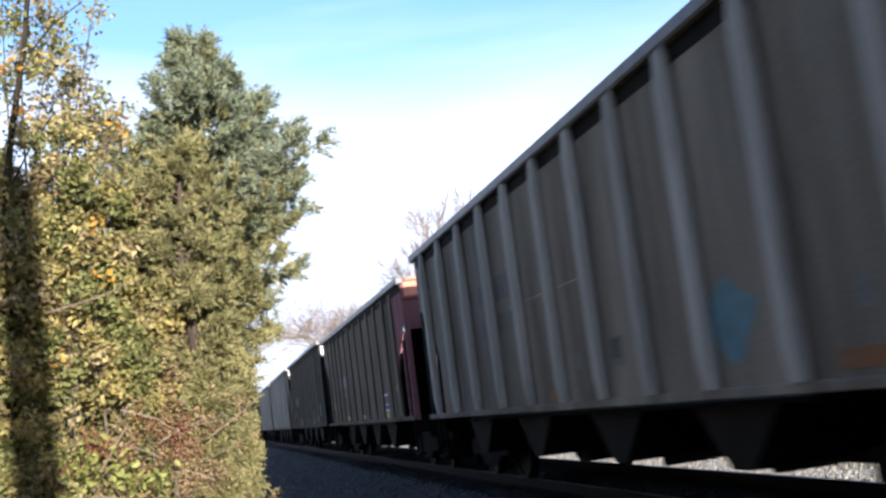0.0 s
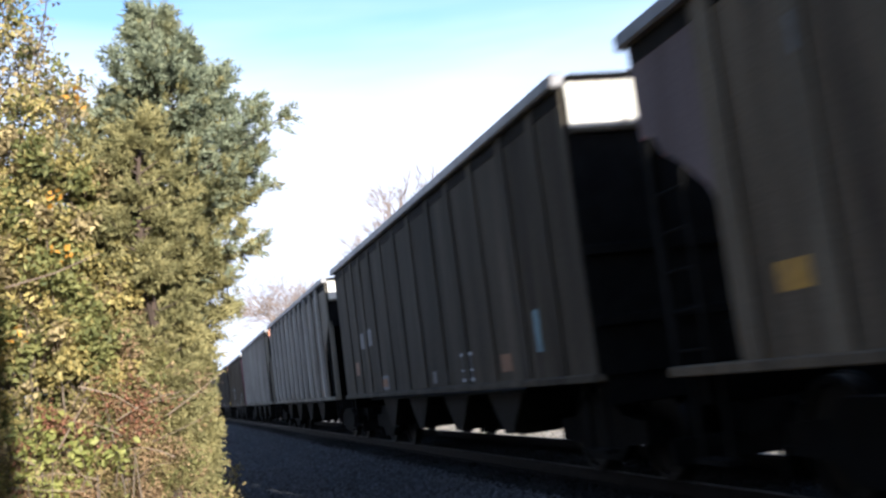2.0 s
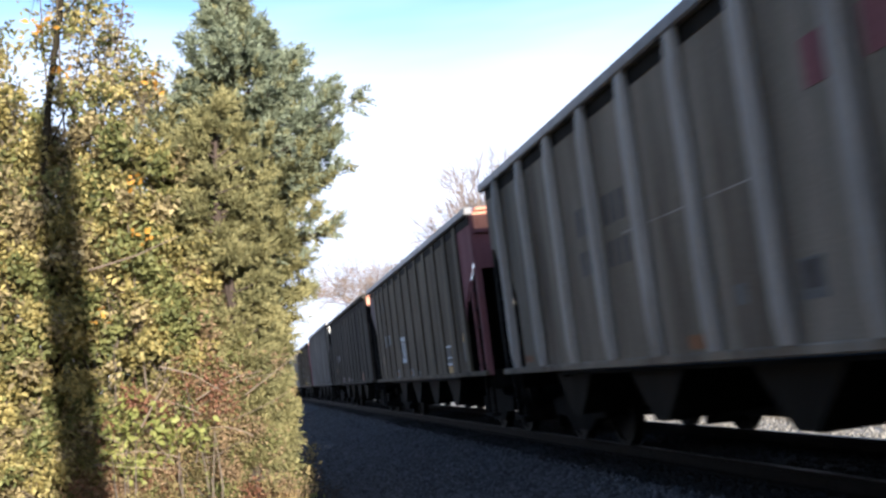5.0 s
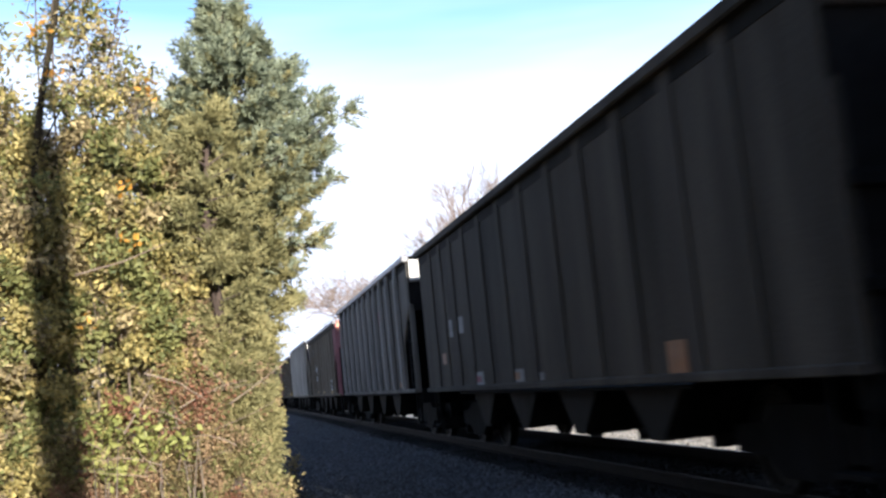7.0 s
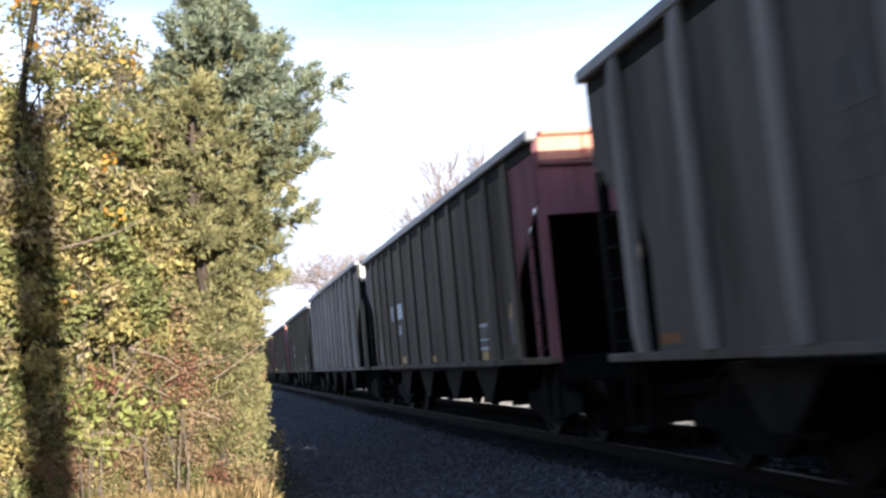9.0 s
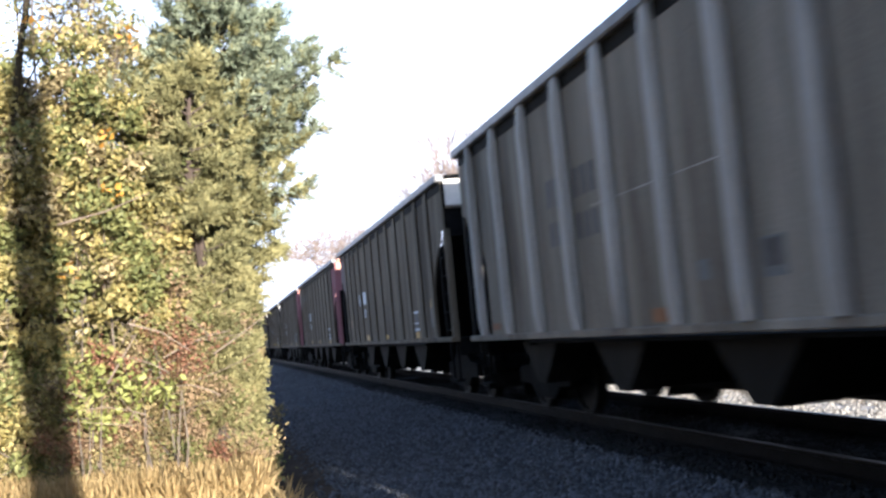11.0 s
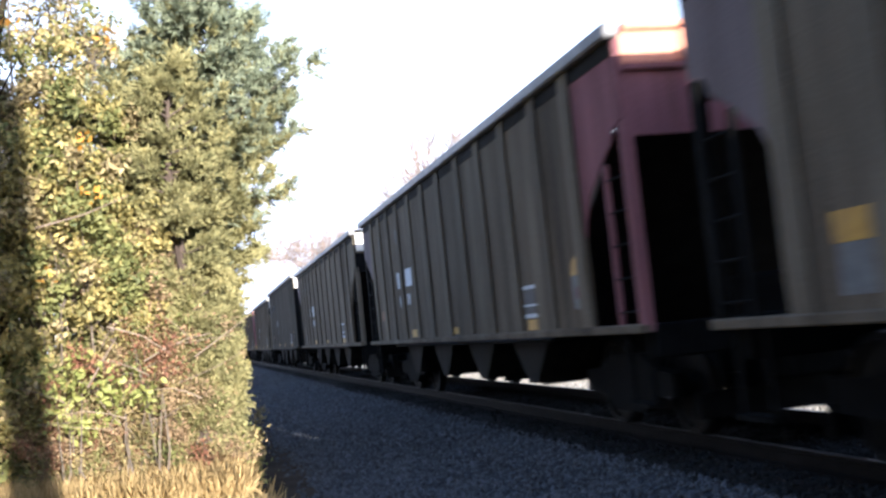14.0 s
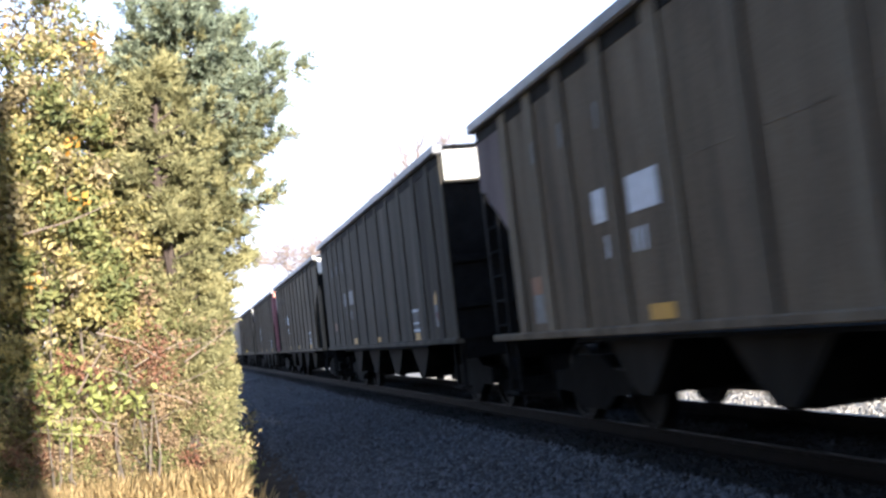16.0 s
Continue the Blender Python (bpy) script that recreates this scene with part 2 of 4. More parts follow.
def plate(pts, x0, x1, axis="x"):
    """A flat outline of (u, z) pairs, given a thickness from x0 to x1 along axis."""
    bm = bmesh.new()
    put = (lambda u, z, w: (w, u, z)) if axis == "x" else (lambda u, z, w: (u, w, z))
    a = [bm.verts.new(put(u, z, x0)) for u, z in pts]
    b = [bm.verts.new(put(u, z, x1)) for u, z in pts]
    bm.faces.new(a)
    bm.faces.new(b[::-1])
    n = len(pts)
    for i in range(n):
        j = (i + 1) % n
        bm.faces.new((a[i], b[i], b[j], a[j]))
    return bm


def tube(bm, pts, r0, r1, sides=6):
    pts = [Vector(p) for p in pts]
    rings = []
    for i, p in enumerate(pts):
        d = (pts[min(i + 1, len(pts) - 1)] - pts[max(i - 1, 0)]).normalized()
        u = d.orthogonal().normalized()
        v = d.cross(u)
        r = r0 + (r1 - r0) * i / (len(pts) - 1)
        rings.append([bm.verts.new(p + (u * math.cos(k * 2 * math.pi / sides) + v * math.sin(k * 2 * math.pi / sides)) * r) for k in range(sides)])
    for a, b in zip(rings, rings[1:]):
        for k in range(sides):
            bm.faces.new((a[k], a[(k + 1) % sides], b[(k + 1) % sides], b[k]))
    bm.faces.new(rings[0][::-1])
    bm.faces.new(rings[-1])
    return bm


def disc(bm, centre, r0, r1, width, sides=20):
    """A turned wheel along x: hub face, tread and flange."""
    cx, cy, cz = centre
    rows = [(-width / 2, 0.0), (-width / 2, 0.09), (-0.03, 0.12), (-0.03, r0 - 0.07), (-width / 2, r0 - 0.05), (-width / 2, r0), (width / 2 - 0.03, r0), (width / 2 - 0.02, r1), (width / 2, r1), (width / 2, r0 - 0.06), (0.01, r0 - 0.08), (0.01, 0.1), (width / 2, 0.0)]
    rings = [[bm.verts.new((cx + x, cy + r * math.cos(k * 2 * math.pi / sides), cz + r * math.sin(k * 2 * math.pi / sides))) for k in range(sides)] if r else [bm.verts.new((cx + x, cy, cz))] for x, r in rows]
    for a, b in zip(rings, rings[1:]):
        for k in range(sides):
            quad = [a[k % len(a)], a[(k + 1) % len(a)], b[(k + 1) % len(b)], b[k % len(b)]]
            bm.faces.new(list(dict.fromkeys(quad)))
    return bm


def leaves(name, at, way, length, width, mat, parent=None, fold=0.25, seed=0, label=""):
    """Small folded leaves, one at each place, pointing along way; joined in one mesh."""
    rng = np.random.default_rng(seed)
    at = np.asarray(at, float)
    n = len(at)
    way = np.asarray(way, float)
    way = way / np.linalg.norm(way, axis=1, keepdims=True)
    side = np.cross(way, rng.normal(size=(n, 3)))
    side /= np.linalg.norm(side, axis=1, keepdims=True)
    up = np.cross(side, way)
    ln = (length * rng.uniform(0.6, 1.35, n))[:, None]
    wd = (width * rng.uniform(0.6, 1.35, n))[:, None]
    base, tip = at, at + way * ln - up * ln * 0.15
    mid = at + way * ln * 0.45 + up * wd * fold
    verts = np.stack([base, mid + side * wd / 2, tip, mid - side * wd / 2], axis=1).reshape(-1, 3)
    idx = np.arange(n)[:, None] * 4
    faces = np.concatenate([idx + [0, 1, 2], idx + [0, 2, 3]], axis=1).reshape(-1, 3)
    me = bpy.data.meshes.new(name)
    me.vertices.add(len(verts))
    me.vertices.foreach_set("co", verts.ravel())
    me.loops.add(faces.size)
    me.loops.foreach_set("vertex_index", faces.ravel())
    me.polygons.add(len(faces))
    me.polygons.foreach_set("loop_start", np.arange(0, faces.size, 3))
    me.update(calc_edges=True)
    me.validate()
    me.materials.append(mat)
    ob = new(name, me)
    ob.parent = parent
    return tagged(ob, label, kind="stuff")


def pebbles(name, at, size, mat, seed, label):
    """Broken stones, eight uneven faces each, joined in one mesh."""
    rng = np.random.default_rng(seed)
    n = len(at)
    base = np.array([(1, 0, 0), (-1, 0, 0), (0, 1, 0), (0, -1, 0), (0, 0, 0.8), (0, 0, -0.8)], float)
    v = base[None] * rng.uniform(0.6, 1.3, (n, 6, 1)) + rng.normal(0, 0.22, (n, 6, 3))
    ang = rng.uniform(0, 6.28, n)
    c, s = np.cos(ang), np.sin(ang)
    v = np.stack([v[..., 0] * c[:, None] - v[..., 1] * s[:, None], v[..., 0] * s[:, None] + v[..., 1] * c[:, None], v[..., 2]], axis=-1)
    v = v * (size * rng.uniform(0.5, 1.3, n))[:, None, None] + np.asarray(at)[:, None]
    tri = np.array([(0, 2, 4), (2, 1, 4), (1, 3, 4), (3, 0, 4), (2, 0, 5), (1, 2, 5), (3, 1, 5), (0, 3, 5)])
    faces = (np.arange(n)[:, None, None] * 6 + tri).reshape(-1, 3)
    me = bpy.data.meshes.new(name)
    me.vertices.add(n * 6)
    me.vertices.foreach_set("co", v.ravel())
    me.loops.add(faces.size)
    me.loops.foreach_set("vertex_index", faces.ravel())
    me.polygons.add(len(faces))
    me.polygons.foreach_set("loop_start", np.arange(0, faces.size, 3))
    me.update(calc_edges=True)
    me.materials.append(mat)
    return tagged(new(name, me), label, name.replace("_", " "), kind="stuff")


# ---- ground and track ----
TRACK, RAIL = 5.285, 0.366
PROFILE = [(-400, 0.0), (-60, 0.05), (-6, 0.08), (-2, 0.05), (0.2, 0.02), (0.6, 0.0), (2.4, 0.0), (3.4, 0.07), (3.85, 0.17), (4.1, 0.196), (6.5, 0.196), (6.8, 0.18), (7.6, -0.05), (9.0, -0.15), (40, -0.1), (400, 0.0)]


def ground_z(x):
    return float(np.interp(x, [p[0] for p in PROFILE], [p[1] for p in PROFILE]))


def ground_strip(name, x0, x1, mat, label, category):
    xs = sorted({x0, x1, *[p[0] for p in PROFILE if x0 < p[0] < x1], *np.arange(math.ceil(max(x0, -8)), min(x1, 12), 0.5)})
    ys = [-400, -120, -40, *np.arange(-20, 60, 1.0), 80, 120, 200, 400, 1500]
    bm = bmesh.new()
    grid = []
    for y in ys:
        row = []
        for x in xs:
            jig = 0.02 * noise.noise((x * 0.9, y * 0.5, 3.1)) if x0 < x < x1 and abs(y) < 100 else 0.0
            row.append(bm.verts.new((x, y, ground_z(x) + jig)))
        grid.append(row)
    for a, b in zip(grid, grid[1:]):
        for i in range(len(xs) - 1):
            bm.faces.new((a[i], a[i + 1], b[i + 1], b[i]))
    return tagged(finish(name, bm, mat, smooth=True), label, category, kind="structure")


ground_strip("ground", -400, 0.4, M_SOIL, "dry grassy verge soil beside the railway", "ground")
ground_strip("verge", 0.4, 1.25, M_LITTER, "soil and leaf litter along the verge, shade in its colour", "ground")
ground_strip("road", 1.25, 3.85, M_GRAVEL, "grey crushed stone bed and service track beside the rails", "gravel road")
ground_strip("track_bed", 3.85, 6.4, M_SHADED_BED, "stone bed under the track, the train's shade in its colour", "track bed")
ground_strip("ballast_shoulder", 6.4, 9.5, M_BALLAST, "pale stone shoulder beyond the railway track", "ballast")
ground_strip("ground", 9.5, 400, M_SOIL, "dry sunlit ground beyond the railway track", "ground")

rng = np.random.default_rng(4)


def stones(n, x0, x1, y0, y1, pack=1.0):
    x = rng.uniform(x0, x1, n)
    y = y0 + (y1 - y0) * rng.uniform(0, 1, n) ** pack
    return np.stack([x, y, np.array([ground_z(v) for v in x]) + rng.uniform(-0.004, 0.012, n)], axis=1)


pebbles("gravel", np.concatenate([stones(20000, 1.1, 3.9, 6.5, 28, 1.8), stones(900, 0.9, 1.3, 6.5, 30, 1.6), stones(3000, 1.0, 3.9, 28, 60)]), 0.03, M_STONE, 2, "loose crushed stone, the train's shade put into its dark colour")
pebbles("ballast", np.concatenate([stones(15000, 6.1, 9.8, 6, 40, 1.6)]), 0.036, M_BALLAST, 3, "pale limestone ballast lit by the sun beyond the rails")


pebbles("fouled_ballast", stones(9000, 3.8, 6.3, 5.5, 32, 1.7), 0.03, M_SHADED_BED, 8, "stone between the rails, coloured dark for the train's shade")


def build_track():
    for i, x in enumerate((TRACK - 0.753, TRACK + 0.753)):
        root = tagged(new("rail"), "rusty steel rail with a polished head on wooden ties", "rail", "rails")
        root.location = (x, 0, 0)
        prof = [(-0.07, 0.2), (0.07, 0.2), (0.07, 0.215), (0.012, 0.235), (0.012, 0.325), (0.035, 0.335), (0.035, 0.362), (-0.035, 0.362), (-0.035, 0.335), (-0.012, 0.325), (-0.012, 0.235), (-0.07, 0.215)]
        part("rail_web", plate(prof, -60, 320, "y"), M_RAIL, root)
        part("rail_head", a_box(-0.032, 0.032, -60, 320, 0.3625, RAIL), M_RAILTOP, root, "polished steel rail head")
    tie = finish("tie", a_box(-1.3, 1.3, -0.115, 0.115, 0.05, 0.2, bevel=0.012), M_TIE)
    tagged(tie, "dark creosoted wooden tie bedded in stone", "railway tie", "ties")
    tie.location = (TRACK, -6, 0)
    for k in range(1, 150):
        o = copy_thing(tie, pose(TRACK + random.uniform(-0.03, 0.03), -6 + k * 0.52, random.uniform(-0.006, 0.004), 0, 0, random.uniform(-0.7, 0.7)))


build_track()

# ---- hopper cars ----
HL, HW, SILL = 7.375, 1.58, 1.06
BROWN_RIBS = [-1.22, -2.17, -3.1, -4.12, -5.27, -6.45, -7.62, -8.87, -10.02, -11.18, -12.4, -13.45]
GREY_RIBS = [-0.9, -2.25, -3.6, -4.9, -6.15, -7.37, -8.55, -9.72, -10.85, -12.1, -13.45]


def hopper_car(top, ribs, chutes, body, rib_mat, end_mat, corner_mat, rib_w, rib_d, label, closed=False, trim=0.0):
    """One open hopper car; z is 0 on the rail, y is 0 at its middle."""
    car = tagged(new("hopper_car"), label, "hopper car", "cars of the coal train")
    lead_mat = M_ROSE if body == M_BROWN else corner_mat
    # near-black ladders and lead posts: shade at the car ends set as colour
    ladder_mat = M_RED if corner_mat == M_RED else M_UNDER
    for sx in (-1, 1):
        e0, e1 = sx * (HW - 0.02), sx * HW
        cut = HL - (0.02 if closed else 1.15)
        back_cut = cut - trim
        main = [(cut, top - 0.1), (cut, SILL), (-back_cut, SILL), (-back_cut, top - 0.1)]
        part("side_sheet", plate(main, e0, e1), body, car)
        for sy in () if closed else (-1, 1):
            corner = [(sy * y, z) for y, z in ((cut, top - 0.1), (HL - 0.02, top - 0.1), (HL - 0.02, 2.88), (HL - 0.25, 2.82), (HL - 0.32, 2.70), (HL - 0.62, 2.54), (HL - 0.93, 2.32), (HL - 1.1, 2.1), (cut, 1.95))]
            part("corner_sheet", plate(corner, e0, e1), corner_mat if sy < 0 else lead_mat, car)
        part("top_chord", a_box(min(sx * (HW - 0.06), sx * (HW + 0.09)), max(sx * (HW - 0.06), sx * (HW + 0.09)), -HL + trim - 0.03, HL + 0.03, top - 0.13, top, bevel=0.02), M_CHORD if body != M_DARK else M_DARK, car)
        part("side_sill", a_box(min(sx * (HW - 0.08), sx * (HW + 0.05)), max(sx * (HW - 0.08), sx * (HW + 0.05)), -HL + trim, HL, SILL - 0.05, SILL + 0.03, bevel=0.012), body, car)
        # dark strip standing in for the shade below the overhanging chord
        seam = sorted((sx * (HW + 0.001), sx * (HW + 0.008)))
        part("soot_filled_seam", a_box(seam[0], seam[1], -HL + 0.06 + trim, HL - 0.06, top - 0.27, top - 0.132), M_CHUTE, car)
        part("weld_seam", a_box(min(sx * (HW + 0.001), sx * (HW + 0.004)), max(sx * (HW + 0.001), sx * (HW + 0.004)), -0.95, 1.85, 2.305, 2.317), rib_mat, car)
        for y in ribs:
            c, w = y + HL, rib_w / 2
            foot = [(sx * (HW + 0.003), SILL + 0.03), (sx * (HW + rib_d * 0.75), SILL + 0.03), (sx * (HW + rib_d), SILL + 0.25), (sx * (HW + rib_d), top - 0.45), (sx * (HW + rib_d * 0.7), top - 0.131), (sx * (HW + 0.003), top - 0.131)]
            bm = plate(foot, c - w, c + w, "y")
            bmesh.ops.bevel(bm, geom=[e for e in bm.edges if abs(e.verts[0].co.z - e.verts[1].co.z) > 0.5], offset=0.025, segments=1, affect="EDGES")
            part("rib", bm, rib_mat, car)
        for sy in (-1, 1):
            if closed and trim and sy < 0:
                continue
            y = sy * (HL - 0.06)
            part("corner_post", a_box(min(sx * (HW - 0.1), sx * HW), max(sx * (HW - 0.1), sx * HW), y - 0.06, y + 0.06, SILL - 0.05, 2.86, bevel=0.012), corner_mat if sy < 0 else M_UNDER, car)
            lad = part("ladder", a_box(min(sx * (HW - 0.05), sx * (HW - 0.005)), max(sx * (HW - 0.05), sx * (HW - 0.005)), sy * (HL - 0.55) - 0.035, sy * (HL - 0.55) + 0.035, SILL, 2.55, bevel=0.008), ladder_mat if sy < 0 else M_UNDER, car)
            for z in (1.2, 1.5, 1.8, 2.1, 2.4):
                ya, yb = sorted((sy * (HL - 0.12), sy * (HL - 0.52)))
                part("rung", tube(bmesh.new(), [(sx * (HW - 0.02), ya, z), (sx * (HW - 0.02), yb, z)], 0.012, 0.012, 6), M_UNDER, lad)
    for sy in (-1, 1):
        he = HL - (trim if sy < 0 else 0.0)
        ya, yb = sorted((sy * (he - 0.03), sy * he))
        # non-red end sheets near black: the shade between cars is their colour
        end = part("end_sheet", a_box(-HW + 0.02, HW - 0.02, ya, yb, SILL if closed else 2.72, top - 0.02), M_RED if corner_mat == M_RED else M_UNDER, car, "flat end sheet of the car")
        pa, pb = sorted((sy * (he + 0.002), sy * (he + 0.014)))
        # bright strip painted where the sun clears the neighbouring car's top
        part("end_panel", a_box(-HW + 0.06, HW - 0.06, pa, pb, top - (0.52 if end_mat == M_PALE_END else 0.36), top - 0.09), end_mat, end)
        ya, yb = sorted((sy * (he - 0.02), sy * (he + 0.07)))
        pale = end_mat == M_PALE_END
        part("top_rail", a_box(-HW + 0.09, HW - 0.09, ya, yb, top - 0.075, top - 0.02, bevel=0.01), M_UNDER if pale else M_RED_END, end)
        ya, yb = sorted((sy * (he + 0.004), sy * (he + 0.06)))
        low = top - (0.52 if pale else 0.38)
        part("ledge", a_box(-HW + 0.05, HW - 0.05, ya, yb, low - 0.05, low, bevel=0.01), corner_mat, end)
        for x in (-0.62, 0.2, 0.82):
            part("hook", tube(bmesh.new(), [(x, sy * (he + 0.03), low), (x + 0.02, sy * (he + 0.05), low + 0.07), (x + 0.07, sy * (he + 0.04), low + 0.09)], 0.014, 0.01, 5), M_UNDER, end)
        ya, yb = sorted((sy * (he + 0.016), sy * (he + 0.05)))
        for x in (-0.95, -0.05, 0.55, 1.1):
            part("stiffener", a_box(x - 0.035, x + 0.035, ya, yb, top - (0.50 if end_mat == M_PALE_END else 0.35), top - 0.09, bevel=0.008), end_mat, end)
        if closed:
            yc, yd = sorted((sy * (he + 0.002), sy * (he + 0.06)))
            for z in (1.55, 2.2):
                part("end_stiffener", a_box(-HW + 0.05, HW - 0.05, yc, yd, z - 0.05, z + 0.05, bevel=0.012), M_UNDER, end)
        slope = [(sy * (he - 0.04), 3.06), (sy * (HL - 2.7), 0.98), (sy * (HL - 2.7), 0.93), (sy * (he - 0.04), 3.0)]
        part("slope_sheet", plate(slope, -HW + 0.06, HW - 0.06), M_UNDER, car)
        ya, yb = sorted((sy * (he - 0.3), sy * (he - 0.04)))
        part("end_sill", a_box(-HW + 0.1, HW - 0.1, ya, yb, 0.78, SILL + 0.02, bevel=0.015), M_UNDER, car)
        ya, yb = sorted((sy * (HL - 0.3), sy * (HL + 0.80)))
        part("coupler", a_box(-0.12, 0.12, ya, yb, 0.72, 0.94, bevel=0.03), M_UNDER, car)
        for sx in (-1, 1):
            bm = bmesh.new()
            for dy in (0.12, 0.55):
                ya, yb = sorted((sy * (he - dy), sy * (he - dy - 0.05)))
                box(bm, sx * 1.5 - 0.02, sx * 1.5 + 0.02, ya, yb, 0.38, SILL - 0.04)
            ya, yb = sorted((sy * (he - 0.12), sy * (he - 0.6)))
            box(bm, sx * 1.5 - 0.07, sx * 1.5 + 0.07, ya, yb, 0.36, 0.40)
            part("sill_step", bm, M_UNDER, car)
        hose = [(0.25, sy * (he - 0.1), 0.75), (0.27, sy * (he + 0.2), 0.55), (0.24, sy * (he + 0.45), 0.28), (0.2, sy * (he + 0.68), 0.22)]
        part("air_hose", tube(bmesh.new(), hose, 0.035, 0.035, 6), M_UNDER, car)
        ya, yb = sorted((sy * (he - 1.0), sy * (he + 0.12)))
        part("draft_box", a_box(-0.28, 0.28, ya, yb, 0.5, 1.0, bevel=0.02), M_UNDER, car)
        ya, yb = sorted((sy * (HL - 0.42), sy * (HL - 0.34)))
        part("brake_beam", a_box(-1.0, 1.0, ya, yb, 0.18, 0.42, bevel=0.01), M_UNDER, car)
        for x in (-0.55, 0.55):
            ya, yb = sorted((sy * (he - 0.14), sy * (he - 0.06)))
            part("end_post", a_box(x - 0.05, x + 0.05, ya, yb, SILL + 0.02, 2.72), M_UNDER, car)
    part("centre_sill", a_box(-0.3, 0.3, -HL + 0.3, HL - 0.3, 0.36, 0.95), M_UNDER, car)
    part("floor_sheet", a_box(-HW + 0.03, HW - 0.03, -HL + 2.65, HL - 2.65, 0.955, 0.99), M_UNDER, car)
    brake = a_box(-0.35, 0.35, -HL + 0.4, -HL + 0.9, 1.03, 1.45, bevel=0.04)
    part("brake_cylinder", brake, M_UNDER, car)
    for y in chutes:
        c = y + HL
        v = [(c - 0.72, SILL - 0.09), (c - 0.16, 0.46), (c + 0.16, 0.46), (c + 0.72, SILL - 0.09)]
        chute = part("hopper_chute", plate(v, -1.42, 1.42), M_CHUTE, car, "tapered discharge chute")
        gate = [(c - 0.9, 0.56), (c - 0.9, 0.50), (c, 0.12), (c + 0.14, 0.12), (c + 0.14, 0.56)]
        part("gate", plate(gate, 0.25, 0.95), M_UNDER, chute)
    for sy in (-1, 1):
        yc = sy * (HL - 1.75)
        truck = new("truck")
        truck.parent = car
        truck.location = (0, yc, 0)
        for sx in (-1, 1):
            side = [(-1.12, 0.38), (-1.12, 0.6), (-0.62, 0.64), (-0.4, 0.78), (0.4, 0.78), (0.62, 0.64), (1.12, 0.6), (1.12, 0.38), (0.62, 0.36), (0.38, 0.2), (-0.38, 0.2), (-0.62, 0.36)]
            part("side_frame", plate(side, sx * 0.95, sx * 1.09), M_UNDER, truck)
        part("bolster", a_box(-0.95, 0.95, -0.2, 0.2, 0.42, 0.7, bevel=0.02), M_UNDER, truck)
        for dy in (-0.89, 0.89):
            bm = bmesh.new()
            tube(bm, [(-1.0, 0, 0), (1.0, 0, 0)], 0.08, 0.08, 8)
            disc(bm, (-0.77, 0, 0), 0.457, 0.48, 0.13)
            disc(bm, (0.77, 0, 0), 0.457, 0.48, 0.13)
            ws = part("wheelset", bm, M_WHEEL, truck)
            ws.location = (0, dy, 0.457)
    return car


BROWN_CHUTES, GREY_CHUTES = [-3.9, -6.2, -8.6, -10.9], [-2.75, -5.45, -8.2, -10.7]
KINDS = {
    "grey": dict(top=3.88, ribs=GREY_RIBS, chutes=GREY_CHUTES, body=M_GREY, rib_mat=M_GREY_RIB, end_mat=M_PALE_END, corner_mat=M_GREY, rib_w=0.17, rib_d=0.11, label="grey steel open hopper car with bold side ribs on the rails"),
    "grey_red": dict(top=3.86, ribs=GREY_RIBS, chutes=GREY_CHUTES, body=M_GREY, rib_mat=M_GREY_RIB, end_mat=M_RED_END, corner_mat=M_GREY, rib_w=0.17, rib_d=0.11, label="grey steel open hopper car with a red end on the rails"),
    "grey_sooty": dict(top=3.88, ribs=GREY_RIBS, chutes=GREY_CHUTES, body=M_SOOTGREY, rib_mat=M_SOOTGREY_RIB, end_mat=M_PALE_END, corner_mat=M_SOOTGREY, rib_w=0.17, rib_d=0.11, label="soot-darkened grey open hopper car with side ribs on rails"),
    "brown_red": dict(top=3.72, ribs=BROWN_RIBS, chutes=BROWN_CHUTES, body=M_BROWN, rib_mat=M_BROWN_RIB, end_mat=M_RED_END, corner_mat=M_RED, rib_w=0.28, rib_d=0.034, label="sooty brown open hopper car with faded red ends on the rails"),
    "brown": dict(top=3.74, ribs=BROWN_RIBS, chutes=BROWN_CHUTES, body=M_BROWN, rib_mat=M_BROWN_RIB, end_mat=M_PALE_END, corner_mat=M_BROWN_RIB, rib_w=0.28, rib_d=0.034, label="sooty brown open hopper car with pale end sheets on the rails"),
    "dark": dict(closed=True, trim=0.42, top=3.87, ribs=BROWN_RIBS, chutes=BROWN_CHUTES, body=M_SOOTBROWN, rib_mat=M_SOOTBROWN, end_mat=M_PALE_END, corner_mat=M_SOOTBROWN, rib_w=0.26, rib_d=0.022, label="soot-darkened brown open hopper car with flat pale ends"),
    "dark_red": dict(closed=True, top=3.74, ribs=BROWN_RIBS, chutes=BROWN_CHUTES, body=M_DARK, rib_mat=M_DARK, end_mat=M_RED_END, corner_mat=M_DARK, rib_w=0.26, rib_d=0.022, label="nearly black open hopper car with red ends on rails"),
}
# order of the cars, from the one that has gone by to the far end of the train; each with its small shift along the coupling slack
ORDER = ["brown", "grey", "brown", "grey", "brown_red", "dark", "grey", "grey_red", "brown_red", "dark_red", "grey_sooty", "brown_red", "grey", "brown", "brown_red", "brown_red", "brown", "dark", "brown", "brown_red", "brown", "grey", "brown", "brown_red", "dark", "brown", "grey", "brown"]
FIRST = -3
